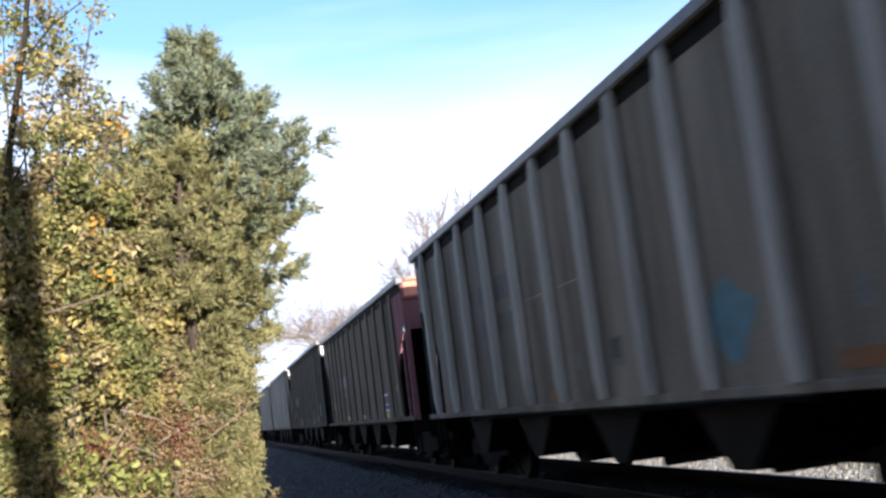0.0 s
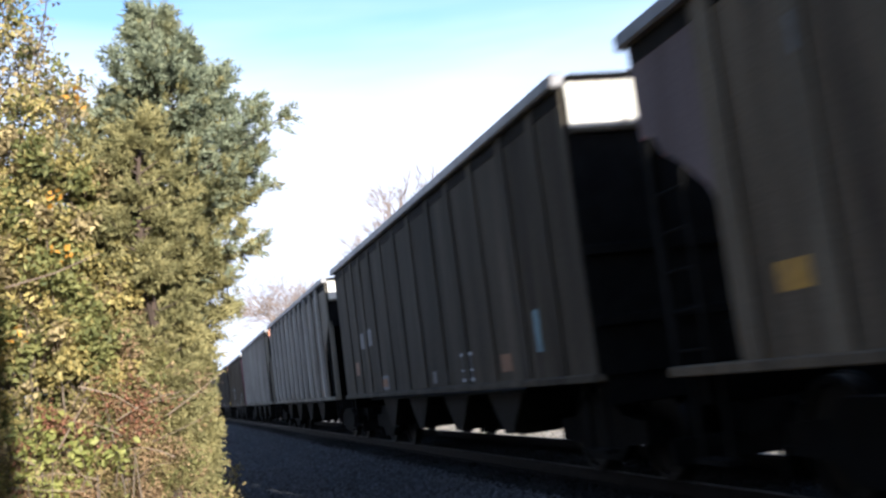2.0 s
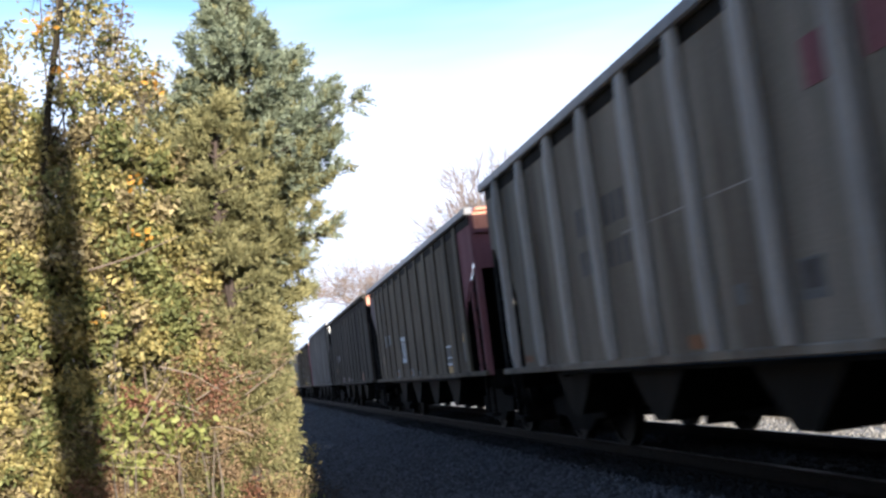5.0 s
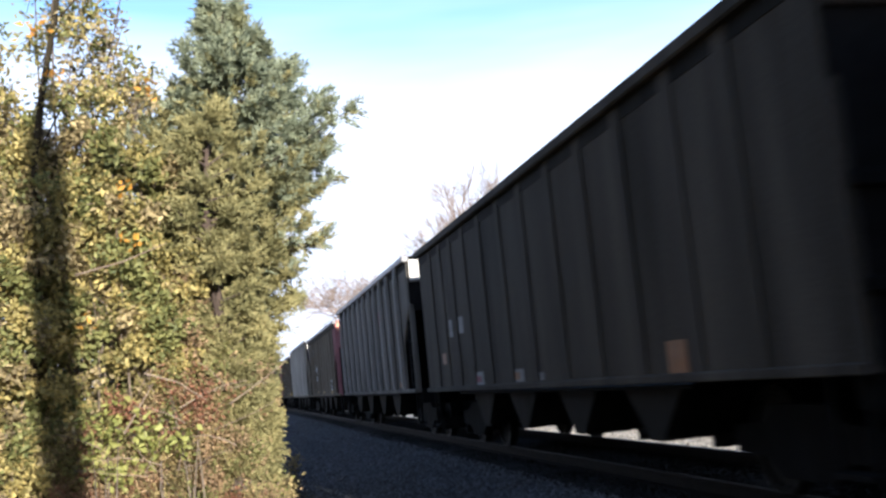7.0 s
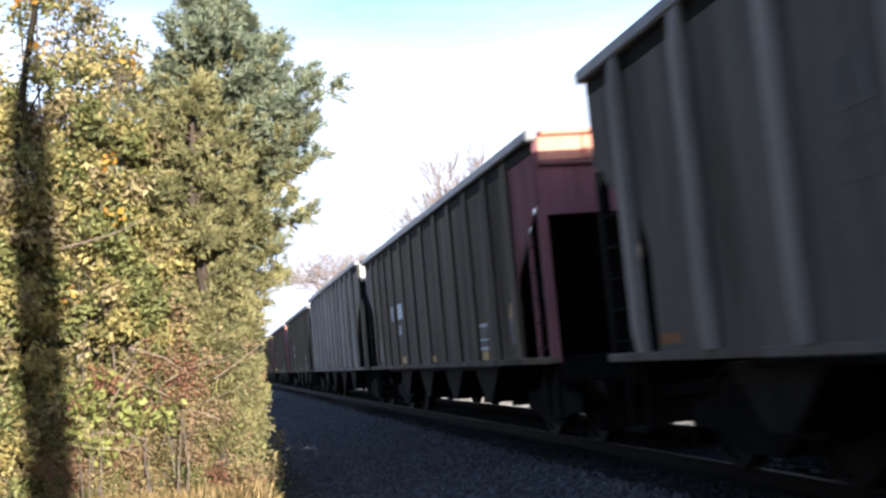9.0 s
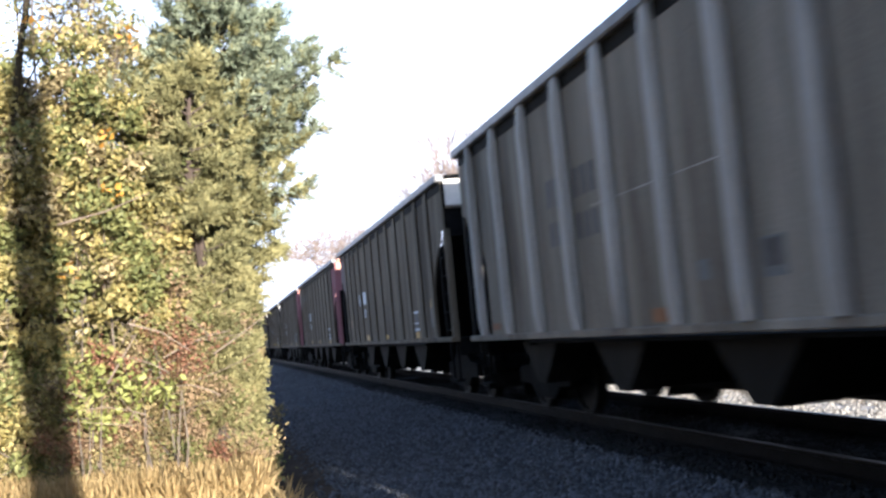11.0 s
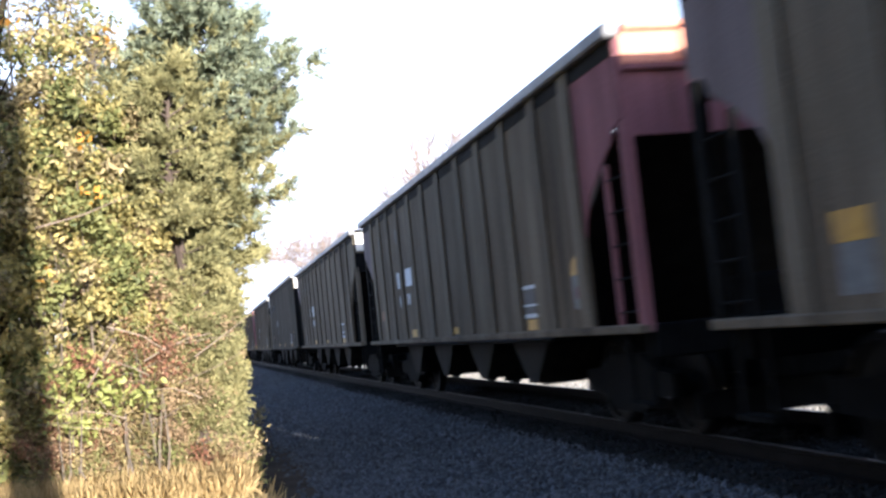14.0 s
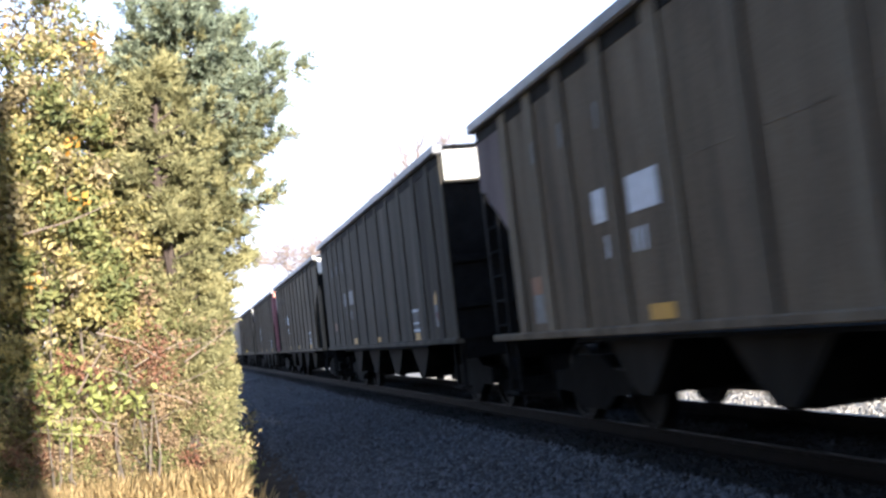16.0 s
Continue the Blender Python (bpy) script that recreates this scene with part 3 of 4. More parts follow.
SLACK = {0: 0.11, 1: 0.25, 2: -0.13, 3: -0.02, 4: -0.1, 5: -0.32, 6: -0.33, 7: -0.3, 8: 0.13, 9: 0.0, 10: -0.1, 11: 0.05, 12: -0.12, 13: -0.03, 14: 0.05}
PITCH, SPEED, START = 16.2, 13.5, 18.19


# the small surges of the train along the track, in metres
SURGE = {2.0: -0.12, 4.0: -0.08, 6.5: -0.08, 14.0: -0.2}


def car_y(k, t):
    return START + PITCH * k + SLACK.get(k, 0.0) - SPEED * t - HL + SURGE.get(t, 0.0)


def mark(car, kind, y0, y1, z0, z1, mat, off=0.004):
    """A thin painted patch on the side that faces the service track; y from the leading end."""
    a, b = sorted((y0 + HL, y1 + HL))
    part(kind, a_box(-HW - off - 0.002, -HW - 0.001, a, b, z0, z1), mat, car)


def letter_bars(car, y, z, h, n, mat, step=0.24):
    for i in range(n):
        mark(car, "stencil_bar", y - i * step, y - i * step - step * 0.62, z, z + h, mat)


def data_block(car, y0, y1, z):
    """A dark stencilled panel with pale ruled lines."""
    mark(car, "data_panel", y0, y1, z, z + 0.36, M_STENCIL_DARK)
    for dz, h in ((0.33, 0.04), (0.13, 0.025), (0.0, 0.045)):
        mark(car, "ruled_line", y0 + 0.02, y1 - 0.02, z + dz, z + dz + h, M_STENCIL, 0.008)


def dress(car, kind, k):
    r = random.Random(100 + k)
    if kind.startswith("grey"):
        letter_bars(car, -4.15, 2.45, 0.30, 2, M_STENCIL_DARK)
        letter_bars(car, -5.05, 2.45, 0.30, 3, M_STENCIL_DARK)
        letter_bars(car, -4.15, 2.02, 0.26, 2, M_STENCIL_DARK)
        letter_bars(car, -5.05, 2.02, 0.26, 3, M_STENCIL_DARK)
        mark(car, "data_block", -8.75, -9.08, 1.38, 1.66, M_STENCIL_DIM)
        mark(car, "data_block", -8.8, -9.03, 1.45, 1.64, M_STENCIL_DARK, 0.007)
        mark(car, "data_block", -7.75, -7.95, 1.42, 1.58, M_STENCIL_DIM)
        mark(car, "reflector", -6.75, -7.15, 1.12, 1.24, M_ORANGE)
        mark(car, "reflector", -1.2, -1.6, 1.15, 1.24, M_ORANGE)
        mark(car, "reflector", -12.5, -13.1, 1.14, 1.26, M_ORANGE)
        if k == 0:
            ring = [(-11.2 + 0.36 * (1 + 0.25 * math.sin(3.0 * a)) * math.cos(a), 1.57 + 0.27 * (1 + 0.2 * math.cos(4.0 * a)) * math.sin(a)) for a in np.linspace(0, 2 * math.pi, 26)[:-1]]
            part("spray_paint_patch", plate([(u + HL, z) for u, z in ring], -HW - 0.006, -HW - 0.001), M_BLUE, car, "pale blue spray paint patch")
            mark(car, "placard", -12.8, -12.93, 1.48, 1.66, M_STENCIL_DIM)
        if kind == "grey_red" or k in (3, 7):
            for a in (-9.2, -9.9, -10.35, -11.4):
                mark(car, "faded_red_letter", a, a - 0.42, 2.72, 3.05, M_RED)
        return
    dim = M_STENCIL if kind.startswith("brown") and k not in (1, 5) else M_STENCIL_DIM
    if k in (5, 6):
        mark(car, "stencil_block", -2.46, -2.70, 1.93, 2.23, dim)
        mark(car, "stencil_block", -3.24, -3.60, 1.95, 2.22, dim)
        mark(car, "data_plate", -4.03, -4.70, 1.09, 1.29, M_STENCIL_DIM)
        mark(car, "data_plate_mark", -4.22, -4.54, 1.13, 1.23, M_ORANGE if k == 5 else M_RED, 0.008)
        mark(car, "data_plate", -6.42, -7.0, 1.10, 1.27, M_STENCIL_DIM)
        mark(car, "data_plate_mark", -6.5, -6.8, 1.13, 1.23, M_ORANGE, 0.008)
        mark(car, "worn_patch", -7.75, -7.93, 1.1, 1.2, M_STENCIL_DIM)
    elif k != 2:
        mark(car, "stencil_block", -3.62, -3.98, 2.03, 2.33, dim)
        mark(car, "stencil_block", -4.42, -5.02, 2.03, 2.34, dim)
        for a, b in ((-3.72, -3.76), (-3.84, -3.885), (-4.44, -4.49), (-4.54, -4.58), (-4.65, -4.70)):
            if a != -3.72 or k == 12:
                mark(car, "number_bar", a, b, 1.70, 1.90, dim)
    if k == 2:
        mark(car, "stencil_block", -2.42, -2.78, 1.96, 2.26, M_STENCIL_DIM)
        mark(car, "stencil_block", -3.22, -3.62, 1.98, 2.29, M_STENCIL_DIM)
        mark(car, "placard", -1.56, -1.92, 1.47, 1.73, M_ORANGE)
        mark(car, "data_plate", -4.1, -4.78, 1.13, 1.38, M_STENCIL_DIM)
        mark(car, "data_plate_mark", -4.2, -4.68, 1.18, 1.32, M_ORANGE, 0.008)
        data_block(car, -9.78, -10.25, 1.13)
        for a in (-8.8, -8.1, -7.45):
            mark(car, "worn_patch", a, a - 0.2, 1.15, 1.32, M_STENCIL_DIM)
        mark(car, "spray_paint_patch", -12.78, -12.97, 1.36, 1.80, M_BLUE)
        mark(car, "reflector", -11.5, -11.9, 1.2, 1.4, M_ORANGE)
        return
    if k not in (5, 6):
        mark(car, "reflector", -4.6, -5.06, 1.12, 1.25, M_YELLOW)
        mark(car, "reflector", -7.7, -8.05, 1.12, 1.22, M_YELLOW)
    mark(car, "placard", -1.62, -2.08, 1.49, 1.68, M_YELLOW if k in (1, 11) else M_ORANGE)
    if k in (8, 11, 13):
        mark(car, "placard", -1.64, -2.04, 1.18, 1.485, M_STENCIL_DIM)
    if k == 6:
        mark(car, "reflector", -11.78, -12.18, 1.08, 1.37, M_ORANGE)
        return
    data_block(car, -11.42, -11.82, 1.24)
    mark(car, "reflector", -11.46, -11.82, 1.10, 1.22, M_YELLOW)
    ring = [(-13.28 + 0.2 * math.cos(a), 1.62 + 0.2 * math.sin(a)) for a in np.linspace(0, math.pi, 11)]
    bm = plate([(u + HL, z) for u, z in ring], -HW - 0.006, -HW - 0.001)
    part("placard", bm, M_YELLOW, car)
    if k not in (1,):
        mark(car, "placard", -13.09, -13.46, 1.28, 1.615, M_STENCIL_DIM)
        mark(car, "placard_mark", -13.18, -13.34, 1.38, 1.50, M_RED, 0.008)
    if k == 5:
        for a in (-5.5, -5.75, -6.0, -6.2):
            mark(car, "spray_paint_stroke", a, a - 0.09, 1.45, 2.0 + 0.05 * math.sin(a * 9), M_STENCIL)
        mark(car, "spray_paint_stroke", -5.4, -6.3, 1.97, 2.05, M_STENCIL)
        mark(car, "spray_paint_stroke", -5.3, -6.0, 1.44, 1.52, M_STENCIL)
    r = random.Random(200 + k)
    for a in (-2.2, -3.05, -4.0):
        if r.random() < 0.7:
            mark(car, "scuff", a, a - 0.05, 2.85, 3.05 + 0.1 * r.random(), M_STENCIL_DIM, 0.04)


PROTOTYPES, CARS = {}, []
for i, kind in enumerate(ORDER):
    k = FIRST + i
    m = pose(TRACK, car_y(k, 0), RAIL)
    if kind not in PROTOTYPES:
        PROTOTYPES[kind] = hopper_car(**KINDS[kind])
        car = PROTOTYPES[kind]
        car.matrix_basis = m
        CARS.append((k, kind, car))
    else:
        CARS.append((k, kind, copy_thing(PROTOTYPES[kind], m)))
for k, kind, car in CARS:
    if -1 <= k <= 16:
        dress(car, kind, k)


# ---- plants ----
def spray_dirs(rng, n, bias, spread):
    d = rng.normal(size=(n, 3)) * spread + np.asarray(bias)
    return d / np.linalg.norm(d, axis=1, keepdims=True)


def cedar(x, y, heights, radii, label, seed, branches=190, sprays=M_CEDAR, tint="blue-green", turn=0.0):
    rng = np.random.default_rng(seed)
    top = heights[-1]
    tree = tagged(new("cedar_tree"), label, "tree")
    tree.location = (x, y, 0.03)
    part("trunk", tube(bmesh.new(), [(0.10 * math.sin(z * 1.3), 0.06 * math.cos(z), z) for z in np.linspace(-0.1, top * 0.95, 12)], 0.13, 0.015, 8), M_CEDARBARK, tree)
    limbs, at, way = bmesh.new(), [], []
    for i in range(branches):
        rng = np.random.default_rng((seed, i))
        z = 0.35 + (top - 0.5) * rng.uniform(0, 1) ** 0.9
        ang = rng.uniform(0, 2 * math.pi)
        ln = float(np.interp(z, heights, radii)) * rng.uniform(0.5, 1.0 + 0.32 * rng.uniform() ** 2)
        rise = rng.uniform(0.12, 0.55)
        d = np.array([math.cos(ang), math.sin(ang), rise])
        d /= np.linalg.norm(d)
        p0 = np.array([0.10 * math.sin(z * 1.3), 0.06 * math.cos(z), z - 0.3 * ln])
        bend = np.array([0, 0, 0.12 * ln])
        pts = [p0 + d * ln * s + bend * s * s for s in (0, 0.5, 1.0)]
        tube(limbs, pts, 0.018, 0.004, 4)
        for j in range(int(11 + 13 * min(ln, 1.3))):
            s = rng.uniform(0.1, 1.0) ** 0.6
            q = p0 + d * ln * s + bend * s * s
            tw = spray_dirs(rng, 1, d * 0.9 + np.array([0, 0, 0.25]), 0.55)[0]
            tl = rng.uniform(0.12, 0.34) * (1.15 - 0.4 * s)
            m = 30
            u = rng.uniform(0.05, 1, m)[:, None]
            at.append(q + tw * tl * u + rng.normal(0, 0.018, (m, 3)))
            way.append(spray_dirs(rng, m, tw * 1.1, 0.5))
    tagged(part("branchwork", limbs, M_CEDARBARK, tree), kind="stuff")
    reach = [np.full(len(a), a[:, 2].mean() + 0.45 * a[:, 0].mean() + rng.normal(0, 0.8)) for a in at]
    at, way, reach = np.concatenate(at), np.concatenate(way), np.concatenate(reach)
    low = reach < turn
    leaves("crown", at[~low], way[~low], 0.08, 0.019, sprays, tree, 0.3, seed, tint + " scaly cedar sprays")
    if low.any():
        leaves("lower_crown", at[low], way[low], 0.08, 0.02, M_OLIVE_CEDAR, tree, 0.3, seed + 1, "olive-green scaly cedar sprays")
    return tree


def branchwork(name, parent, stems, mat):
    bm = bmesh.new()
    for pts, r0, r1 in stems:
        tube(bm, pts, r0, r1, 4)
    return tagged(part(name, bm, mat, parent), kind="stuff")


def bush(name, x, y, lobes, n, leaf, mat, label, seed, stems=14, bark=M_STEM, category="bush", ratio=0.55):
    """A bush of uneven lobes (x, y, z and three radii): leaf clusters over each lobe, on stems that fan out from the ground."""
    rng = np.random.default_rng(seed)
    plant = tagged(new(name), label, category)
    plant.location = (x, y, 0.02)
    size = np.array([l[3] * l[5] for l in lobes])
    at, way, wood = [], [], []
    for l, share in zip(lobes, size / size.sum()):
        c, r = np.array(l[:3]), np.array(l[3:])
        k = max(3, int(n * share / 150))
        d = rng.normal(size=(k, 3))
        d /= np.linalg.norm(d, axis=1, keepdims=True)
        centres = c + d * r * (rng.uniform(0.35, 1.12, k) ** 0.6)[:, None]
        for q, dd in zip(centres, d):
            if q[2] < 0.03:
                continue
            m = int(min(rng.uniform(60, 240), n * share / k * 1.4))
            arm = spray_dirs(rng, 1, dd * 0.7 + np.array([0, -0.1, 0.45]), 0.45)[0] * rng.uniform(0.16, 0.42)
            u = rng.uniform(-0.5, 1, m)[:, None]
            at.append(q + arm * u + rng.normal(0, 0.065, (m, 3)))
            way.append(spray_dirs(rng, m, dd * 0.5 + np.array([0, 0, -0.15]), 0.8))
            wood.append(([q - arm * 1.2, q, q + arm * 1.1], 0.006, 0.002))
        for i in range(max(2, int(stems * share))):
            top = c + rng.normal(0, 0.45, 3) * r
            foot = np.array([c[0] + rng.normal(0, 0.3) * r[0], c[1], 0.0])
            wood.append(([foot, (foot + top) / 2 + rng.normal(0, 0.08, 3), top], 0.022, 0.006))
    branchwork("branchwork", plant, wood, bark)
    mats = mat if isinstance(mat, tuple) else (mat,)
    pick = rng.integers(0, len(mats), len(at))
    for i, leaf_mat in enumerate(mats):
        mine = [j for j in range(len(at)) if pick[j] == i]
        if not mine:
            continue
        spots, ways = np.concatenate([at[j] for j in mine]), np.concatenate([way[j] for j in mine])
        keep = spots[:, 2] > 0.01
        leaves("foliage", spots[keep], ways[keep], leaf, leaf * ratio, leaf_mat, plant, 0.25, seed + i)
    return plant


def leaf_cluster(plant, name, centre, spread, n, leaf, mat, seed):
    rng = np.random.default_rng(seed)
    at = np.asarray(centre) - np.array(plant.location) + rng.normal(0, 1, (n, 3)) * np.asarray(spread)
    leaves(name, at, spray_dirs(rng, n, (0.1, -0.4, 0.1), 0.8), leaf, leaf * 0.6, mat, plant, 0.25, seed)


def thin_tree(x, y, lean, h, n, leaf, mat, label, seed, trunks):
    """A slender many-stemmed tree, its leaves strung unevenly along the outer twigs."""
    rng = np.random.default_rng(seed)
    plant = tagged(new("autumn_tree"), label, "tree")
    plant.location = (x, y, 0.02)
    wood, at, way = [], [], []
    for i in range(trunks):
        bx = rng.uniform(-2.2, 0.95)
        tip = np.array([np.clip(bx + rng.normal(0, 1.1) + lean, -2.6, 1.05), rng.normal(0, 0.3), h * rng.uniform(0.6, 1.05)])
        base = np.array([bx * 0.8, rng.normal(0, 0.2), 0.0])
        mid = (base + tip) / 2 + rng.normal(0, 0.35, 3)
        curve = lambda s: (1 - s) ** 2 * base + 2 * s * (1 - s) * mid + s * s * tip
        wood.append(([curve(s) for s in np.linspace(0, 1, 7)], 0.032, 0.006))
        for j in range(34):
            s = rng.uniform(0.3, 1.0)
            q = curve(s)
            d = spray_dirs(rng, 1, (0, 0, 0.25), 0.8)[0] * rng.uniform(0.25, 0.8)
            wood.append(([q, q + d * 0.5 + rng.normal(0, 0.03, 3), q + d], 0.008, 0.002))
            for c in range(3):
                m = int(n * rng.uniform(0.1, 1.4))
                u = rng.uniform(0.2, 1.05)
                at.append(q + d * u + rng.normal(0, 0.075, (m, 3)))
                way.append(spray_dirs(rng, m, (0, 0, -0.3), 0.8))
    branchwork("branchwork", plant, wood, M_STEM)
    pick = rng.integers(0, len(mat), len(at))
    for i, leaf_mat in enumerate(mat):
        mine = [j for j in range(len(at)) if pick[j] == i]
        leaves("foliage", np.concatenate([at[j] for j in mine]), np.concatenate([way[j] for j in mine]), leaf, leaf * 0.6, leaf_mat, plant, 0.25, seed + i)
    return plant


cedar(0.15, 14.2, [0.0, 1.0, 2.0, 2.7, 3.1, 3.8, 4.45, 4.9, 5.6, 6.0, 6.35, 7.0], [0.12, 0.18, 0.25, 0.75, 1.1, 1.3, 1.6, 1.5, 1.12, 0.75, 0.42, 0.16], "tall blue-green cedar tree beside the gravel track", 11, 360, turn=4.7)
cedar(-0.08, 12.75, [0.0, 1.2, 2.2, 2.8, 3.3, 3.9, 4.4, 4.8, 5.1], [0.03, 0.05, 0.3, 0.52, 0.62, 0.55, 0.4, 0.25, 0.1], "young olive-green cedar tree in front of a taller cedar", 12, 150, M_OLIVE_CEDAR, "olive-green")
olive = thin_tree(-1.95, 13.5, 0.1, 8.2, 24, 0.08, (M_THIN, M_LEAF, M_GREENLEAF), "thin autumn tree with dull brown and yellow leaves", 21, 25)
bush("autumn_bush", -2.0, 13.1, [(0.55, 0, 2.1, 0.9, 0.5, 1.5), (-0.6, 0.1, 2.4, 1.0, 0.6, 2.0), (1.05, 0.1, 3.2, 0.75, 0.45, 0.85), (-1.7, 0.3, 2.4, 1.0, 0.7, 2.4), (-0.1, 0.1, 4.0, 0.8, 0.4, 0.9), (-0.4, 0, 0.8, 1.3, 0.4, 0.8), (-1.9, 0.2, 0.9, 1.0, 0.5, 0.9), (0.75, 0, 0.9, 0.7, 0.3, 0.8), (-1.0, 0.2, 4.6, 1.0, 0.4, 0.9), (-0.9, 0.2, 1.6, 0.8, 0.4, 0.9), (1.3, -0.35, 3.5, 0.5, 0.25, 0.85), (0.95, -0.3, 4.1, 0.5, 0.25, 0.6), (1.1, -0.35, 2.4, 0.5, 0.25, 0.6)], 112000, 0.088, (M_LEAF, M_GREENLEAF, M_LEAF, M_THIN), "dense olive and yellow autumn bush beside the gravel track", 22, 30)
bush("autumn_bush", -2.9, 16.0, [(-1.2, 0, 1.8, 1.5, 0.7, 2.2), (0.4, 0.2, 2.0, 1.4, 0.7, 2.2), (1.7, 0, 1.7, 1.0, 0.6, 1.8), (-2.6, 0.4, 2.4, 1.4, 0.8, 2.6)], 80000, 0.09, (M_LEAF, M_GREENLEAF), "tall olive bush behind the nearer bushes", 31, 20)
bush("olive_bush", -0.36, 13.0, [(-0.05, 0, 1.9, 0.5, 0.4, 0.7), (0.0, 0, 0.9, 0.30, 0.35, 0.75), (-0.4, 0.1, 2.6, 0.5, 0.35, 0.5), (-0.45, 0, 1.3, 0.45, 0.35, 0.6), (0.1, 0.1, 2.3, 0.35, 0.3, 0.45)], 46000, 0.055, (M_OLIVE, M_GREENLEAF, M_TAN, M_TAN), "dense olive and tan bush beside the gravel track", 23, 16, ratio=0.45)
bush("withered_bush", -0.5, 12.75, [(-0.1, 0, 0.95, 0.75, 0.3, 0.55), (0.35, 0, 0.6, 0.36, 0.25, 0.6), (-0.9, 0, 0.7, 0.6, 0.3, 0.6), (0.0, -0.1, 0.35, 0.8, 0.2, 0.35), (-0.8, -0.1, 0.4, 0.6, 0.2, 0.4)], 34000, 0.05, (M_TAN, M_OLIVE, M_TAN, M_RUST, M_GREENLEAF), "withered tan bush with many bare twigs", 24, 6, M_STEM, ratio=0.4)
bush("russet_bush", -0.75, 12.5, [(0.0, 0, 1.5, 0.55, 0.15, 0.32)], 1500, 0.045, M_RUST, "russet withered bush with bare twigs", 25, 3, M_STEM)
bush("green_sapling", -1.25, 12.3, [(0, 0, 1.3, 0.36, 0.12, 0.16), (0.4, 0, 1.15, 0.3, 0.1, 0.12), (-0.3, 0, 0.9, 0.2, 0.1, 0.3), (0.7, 0, 1.2, 0.2, 0.1, 0.1)], 320, 0.10, M_GREEN, "fresh green leafy sapling among the bushes", 26, 8, M_STEM)
bush("verge_bush", 0.1, 17.0, [(0, -0.6, 0.9, 0.32, 0.8, 1.0), (0.05, 0.8, 1.3, 0.4, 0.9, 1.2)], 9000, 0.06, M_OLIVE, "olive and tan bush at the gravel edge", 27)
bush("verge_bush", 0.2, 23.0, [(0, -1.5, 1.2, 0.4, 1.6, 1.2), (0.1, 1.5, 1.5, 0.5, 1.6, 1.3)], 9000, 0.075, M_LEAF, "olive bush farther along the gravel edge", 28)
bush("verge_bush", 0.45, 32.0, [(0, -2, 1.2, 0.6, 2.5, 1.2), (0.1, 3, 1.4, 0.7, 3.0, 1.3)], 8000, 0.10, M_TAN, "tan bush far along the gravel edge", 29)
bush("verge_bush", 0.3, 46.0, [(0, -2, 1.5, 1.2, 5.0, 1.5), (0.1, 6, 1.6, 1.3, 5.0, 1.6)], 8000, 0.14, M_LEAF, "olive bush far away along the gravel edge", 30)
for i, (wx, wy) in enumerate(((0.45, 13.4), (0.52, 14.6), (0.6, 16.2), (0.36, 12.7), (0.85, 19.0))):
    bush("weed", wx, wy, [(0, 0, 0.16, 0.16, 0.16, 0.18)], 260, 0.06, M_GREEN if i % 2 else M_OLIVE, "small leafy weed at the edge of the gravel", 70 + i, 4, category="weed")
for i, (c, n) in enumerate((((-1.03, 12.3, 3.45), 9), ((-1.95, 12.3, 5.95), 14), ((-1.75, 12.4, 5.45), 10), ((-0.75, 12.3, 5.2), 9), ((-1.05, 12.3, 4.1), 8), ((-1.5, 12.3, 2.6), 6))):
    leaf_cluster(olive, "golden_foliage", c, (0.06, 0.05, 0.05), n, 0.09, M_GOLD, 60 + i)


def dead_branch(pts, r):
    b = finish("dead_branch", tube(bmesh.new(), pts, r, r * 0.35, 6), M_TWIG)
    return tagged(b, "pale bare dead branch caught in the bushes", "branch", "dead branches")


rb = random.Random(7)
for i in range(18):
    x, z = rb.uniform(-1.5, 0.1), rb.uniform(0.7, 1.8)
    ln, an = rb.uniform(0.4, 0.9), rb.choice((-1, 1)) * rb.uniform(0.5, 1.5)
    p0 = Vector((x, 12.33 + rb.uniform(-0.1, 0.22), z))
    p2 = p0 + Vector((math.sin(an) * ln, rb.uniform(-0.35, 0.0), math.cos(an) * ln * 0.8))
    bow = Vector((rb.uniform(-0.05, 0.05), -0.04, rb.uniform(-0.03, 0.06)))
    dead_branch([p0, p0.lerp(p2, 0.3) + bow * 0.8, p0.lerp(p2, 0.65) + bow, p2], rb.uniform(0.005, 0.009))
dead_branch([(-1.2, 12.14, 1.35), (-1.02, 12.1, 1.62), (-0.86, 12.12, 1.86)], 0.014)
dead_branch([(-1.62, 12.2, 3.12), (-1.1, 12.12, 3.22), (-0.62, 12.15, 3.4)], 0.012)
dead_branch([(-0.95, 12.13, 1.98), (-0.6, 12.08, 1.85), (-0.3, 12.12, 1.62)], 0.010)


def grass():
    rng = np.random.default_rng(33)
    n = 52000
    x = rng.uniform(-4.5, 0.30, n) + rng.normal(0, 0.05, n)
    y = 11.3 + 3.2 * rng.uniform(0, 1, n) ** 1.3
    at = np.stack([x, y, np.full(n, 0.02)], axis=1)
    g = leaves("grass", at, spray_dirs(rng, n, (0.05, -0.1, 0.9), 0.42), 0.34, 0.009, M_GRASS, None, 0.1, 33, "tall straw-coloured dry grass at the foot of the bushes")
    return tagged(g, category="grass")


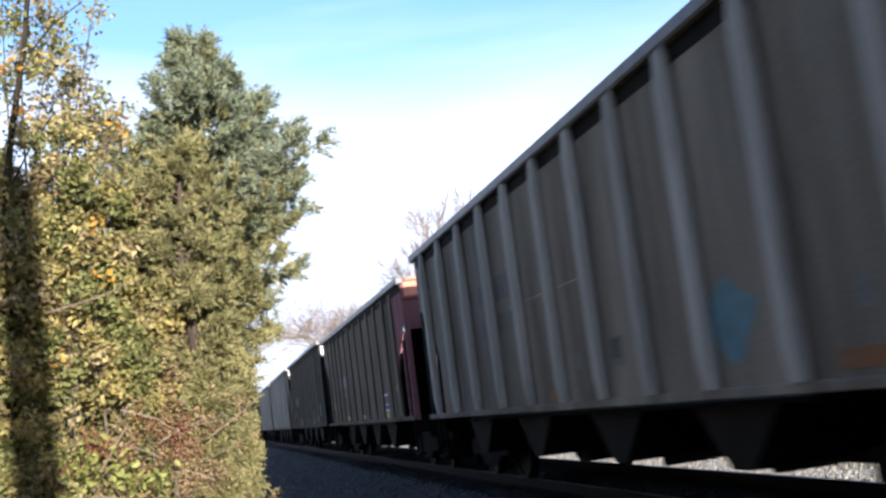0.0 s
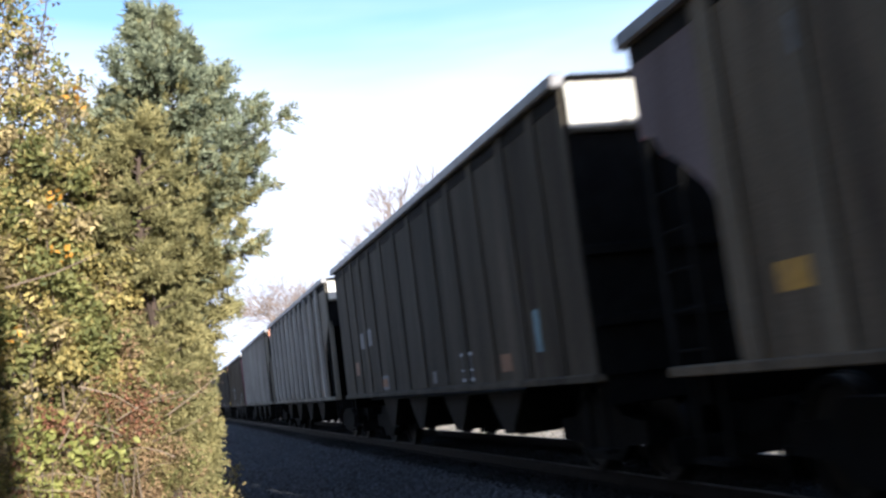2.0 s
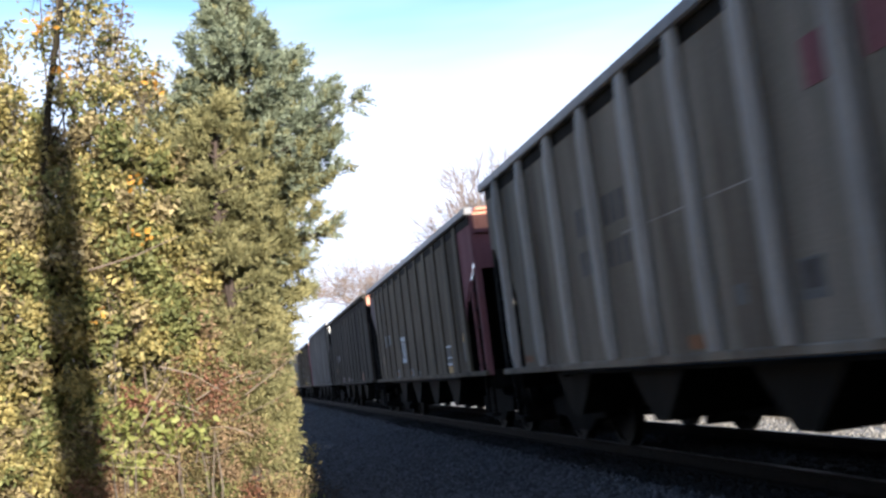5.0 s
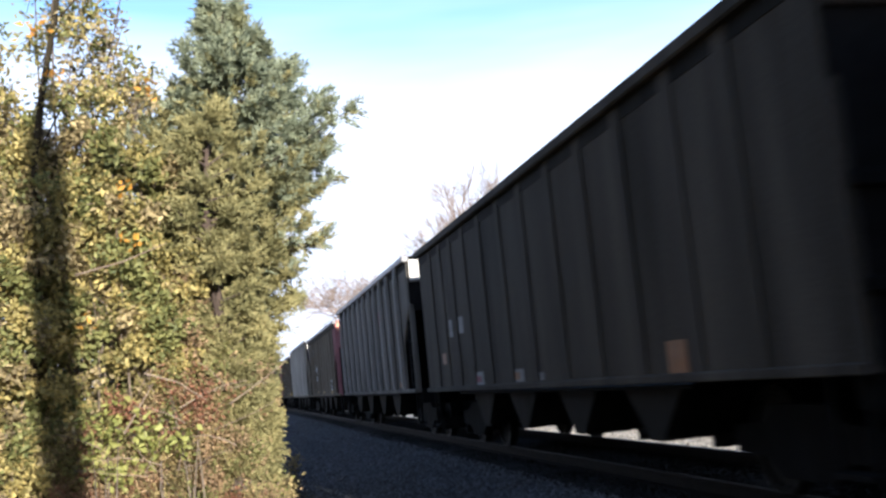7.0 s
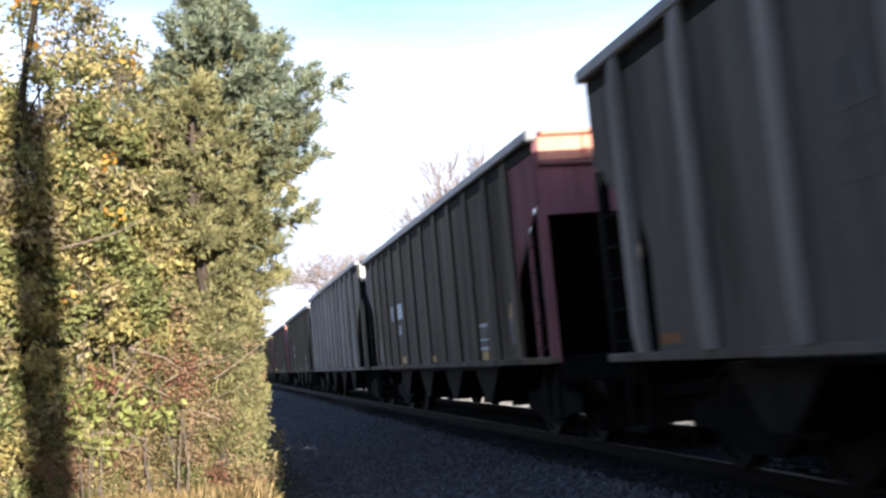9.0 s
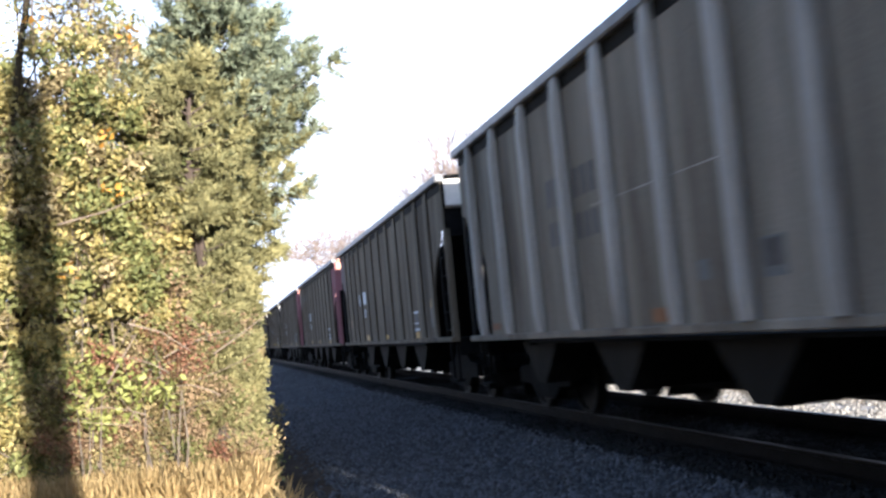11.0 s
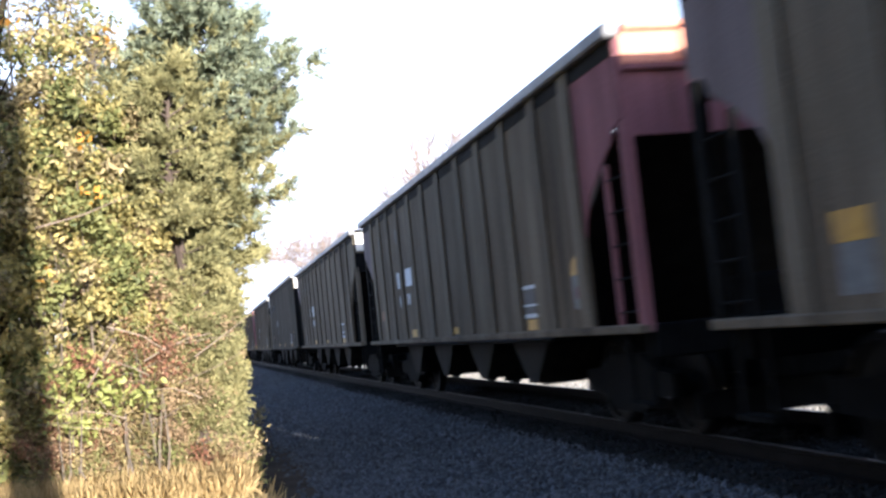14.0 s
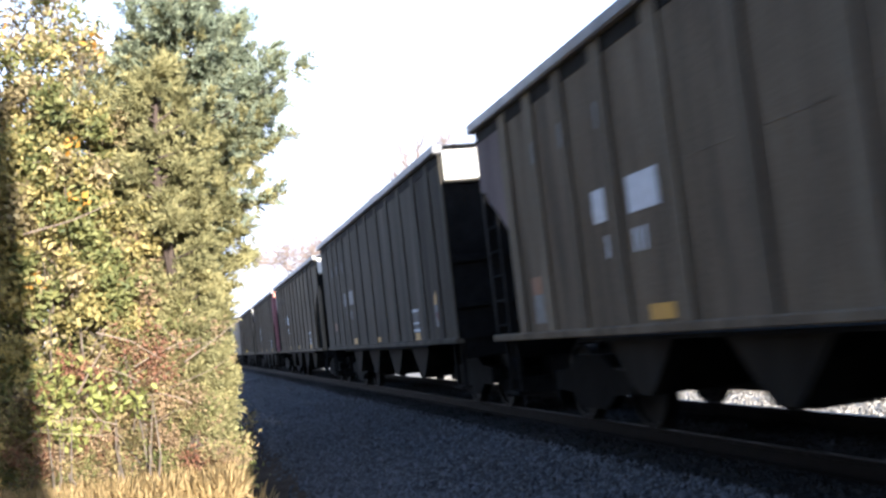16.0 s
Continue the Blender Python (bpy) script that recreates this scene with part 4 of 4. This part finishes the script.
def verge_grass():
    rng = np.random.default_rng(34)
    n = 26000
    at = np.stack([rng.uniform(-9, 0.7, n), rng.uniform(-14, 11.5, n), np.full(n, 0.02)], axis=1)
    keep = np.hypot(at[:, 0], at[:, 1]) > 0.8
    g = leaves("grass", at[keep], spray_dirs(rng, int(keep.sum()), (0.05, -0.05, 1.0), 0.45), 0.22, 0.014, M_GRASS, None, 0.1, 34, "short straw-coloured dry grass on the verge")
    return tagged(g, category="grass")


grass()
verge_grass()


def slender_trunk():
    """A thin brown trunk that leans out of the top of the bushes."""
    tree = tagged(new("tree_trunk"), "slender brown tree trunk leaning among autumn leaves", "tree")
    tree.location = (-2.22, 13.2, 0)
    spine = [(-0.1, 0.25, 0.0), (-0.05, 0.1, 1.5), (0.02, 0.02, 3.2), (0.08, -0.1, 4.5), (0.22, -0.15, 5.4), (0.43, -0.1, 6.5), (0.55, 0.0, 7.6)]
    part("trunk", tube(bmesh.new(), spine, 0.06, 0.028, 9), M_BARK, tree)
    for foot, tip in (((0.08, -0.1, 4.6), (0.75, -0.3, 5.6)), ((0.4, -0.1, 6.3), (1.15, -0.2, 7.0))):
        f, e = Vector(foot), Vector(tip)
        part("limb", tube(bmesh.new(), [f, f.lerp(e, 0.5) + Vector((0, 0, 0.08)), e], 0.016, 0.006, 6), M_BARK, tree)


slender_trunk()


def bare_tree(x, y, h, spread, seed, label, forks):
    rng = np.random.default_rng(seed)
    tree = tagged(new("bare_tree"), label, "tree", "bare trees beyond the railway")
    tree.location = (x, y, 0)
    part("trunk", tube(bmesh.new(), [(0, 0, -0.2), (0.1, 0, h * 0.25), (0, 0.1, h * 0.55)], h * 0.022, h * 0.012, 8), M_BARE, tree)
    bm = bmesh.new()

    def grow(p, d, ln, r, depth):
        q = p + d * ln
        tube(bm, [p, (p + q) / 2 + rng.normal(0, 0.04, 3) * ln, q], r, r * 0.6, 4 if depth < 3 else 3)
        if depth < 5:
            for i in range(forks if depth in (1, 2) else 3 if depth else 2 * forks):
                nd = d + rng.normal(0, 0.5 if depth else 0.75, 3) * np.array([spread, spread, 0.8]) + np.array([0, 0, 0.1])
                grow(p + d * ln * rng.uniform(0.55, 1.0), nd / np.linalg.norm(nd), ln * rng.uniform(0.58, 0.8), max(r * 0.55, 0.018), depth + 1)

    grow(np.array([0.0, 0.0, h * 0.3]), np.array([0, 0, 1.0]), h * 0.24, h * 0.012, 0)
    tagged(part("branchwork", bm, M_BARE, tree), kind="stuff")


bare_tree(13.4, 57, 13.7, 0.75, 43, "pale bare tree beyond the railway track", 4)
bare_tree(10.5, 98, 15.4, 1.5, 42, "broad pale bare tree far beyond the railway track", 5)


# a tall bare trunk beside the service track, behind the place where the film was made: its shadow falls on the bushes
def shade_tree():
    tree = tagged(new("tree_trunk"), "tall straight bare tree trunk on the verge", "tree")
    tree.location = (1.31, -6.0, 0)
    part("trunk", tube(bmesh.new(), [(0, 0, -0.1), (0.03, 0, 3), (0, 0, 6), (0, 0, 9.0)], 0.29, 0.23, 14), M_BARK, tree)
    part("broken_top", tube(bmesh.new(), [(0, 0, 8.9), (0.02, 0, 9.4), (0.08, 0, 9.9)], 0.2, 0.05, 10), M_BARK, tree)


shade_tree()


def skylight_screen():
    """An added, unseen wood beside and behind the camera, to hold back skylight."""
    rng = np.random.default_rng(51)
    n = 42000
    u = rng.uniform(0, 1, n)
    y = -30 + 36 * u
    x = -5.5 - rng.uniform(0, 3, n)
    z = rng.uniform(0, 1, n) ** 0.8 * (8 + 1.5 * np.sin(y * 0.6))
    g = leaves("far_wood", np.stack([x, y, z], axis=1), spray_dirs(rng, n, (0, 0, 0), 1.0), 0.36, 0.22, M_LEAF, None, 0.3, 51, "added unseen autumn wood that screens skylight along the verge")
    tagged(g, category="wood")


skylight_screen()


# ---- movement ----
def motions():
    steps = [0.5 * i for i in range(33)]
    for k, kind, car in CARS:
        walk(car, [(t, pose(TRACK, car_y(k, t), RAIL)) for t in steps])
    turn = math.degrees(SPEED / 0.457)
    shared = {}
    for k, kind, car in CARS:
        for ob in car.children_recursive:
            if ob.name.startswith("wheelset"):
                side = ob.location.y > 0
                if side not in shared:
                    place = ob.location.copy()
                    walk(ob, [(i / 30.0, pose(place.x, place.y, place.z, turn * i / 30.0)) for i in range(481)])
                    shared[side] = ob
                else:
                    ob.rotation_mode = "QUATERNION"
                    data = ob.animation_data_create()
                    data.action = shared[side].animation_data.action
                    data.action_slot = shared[side].animation_data.action_slot


motions()
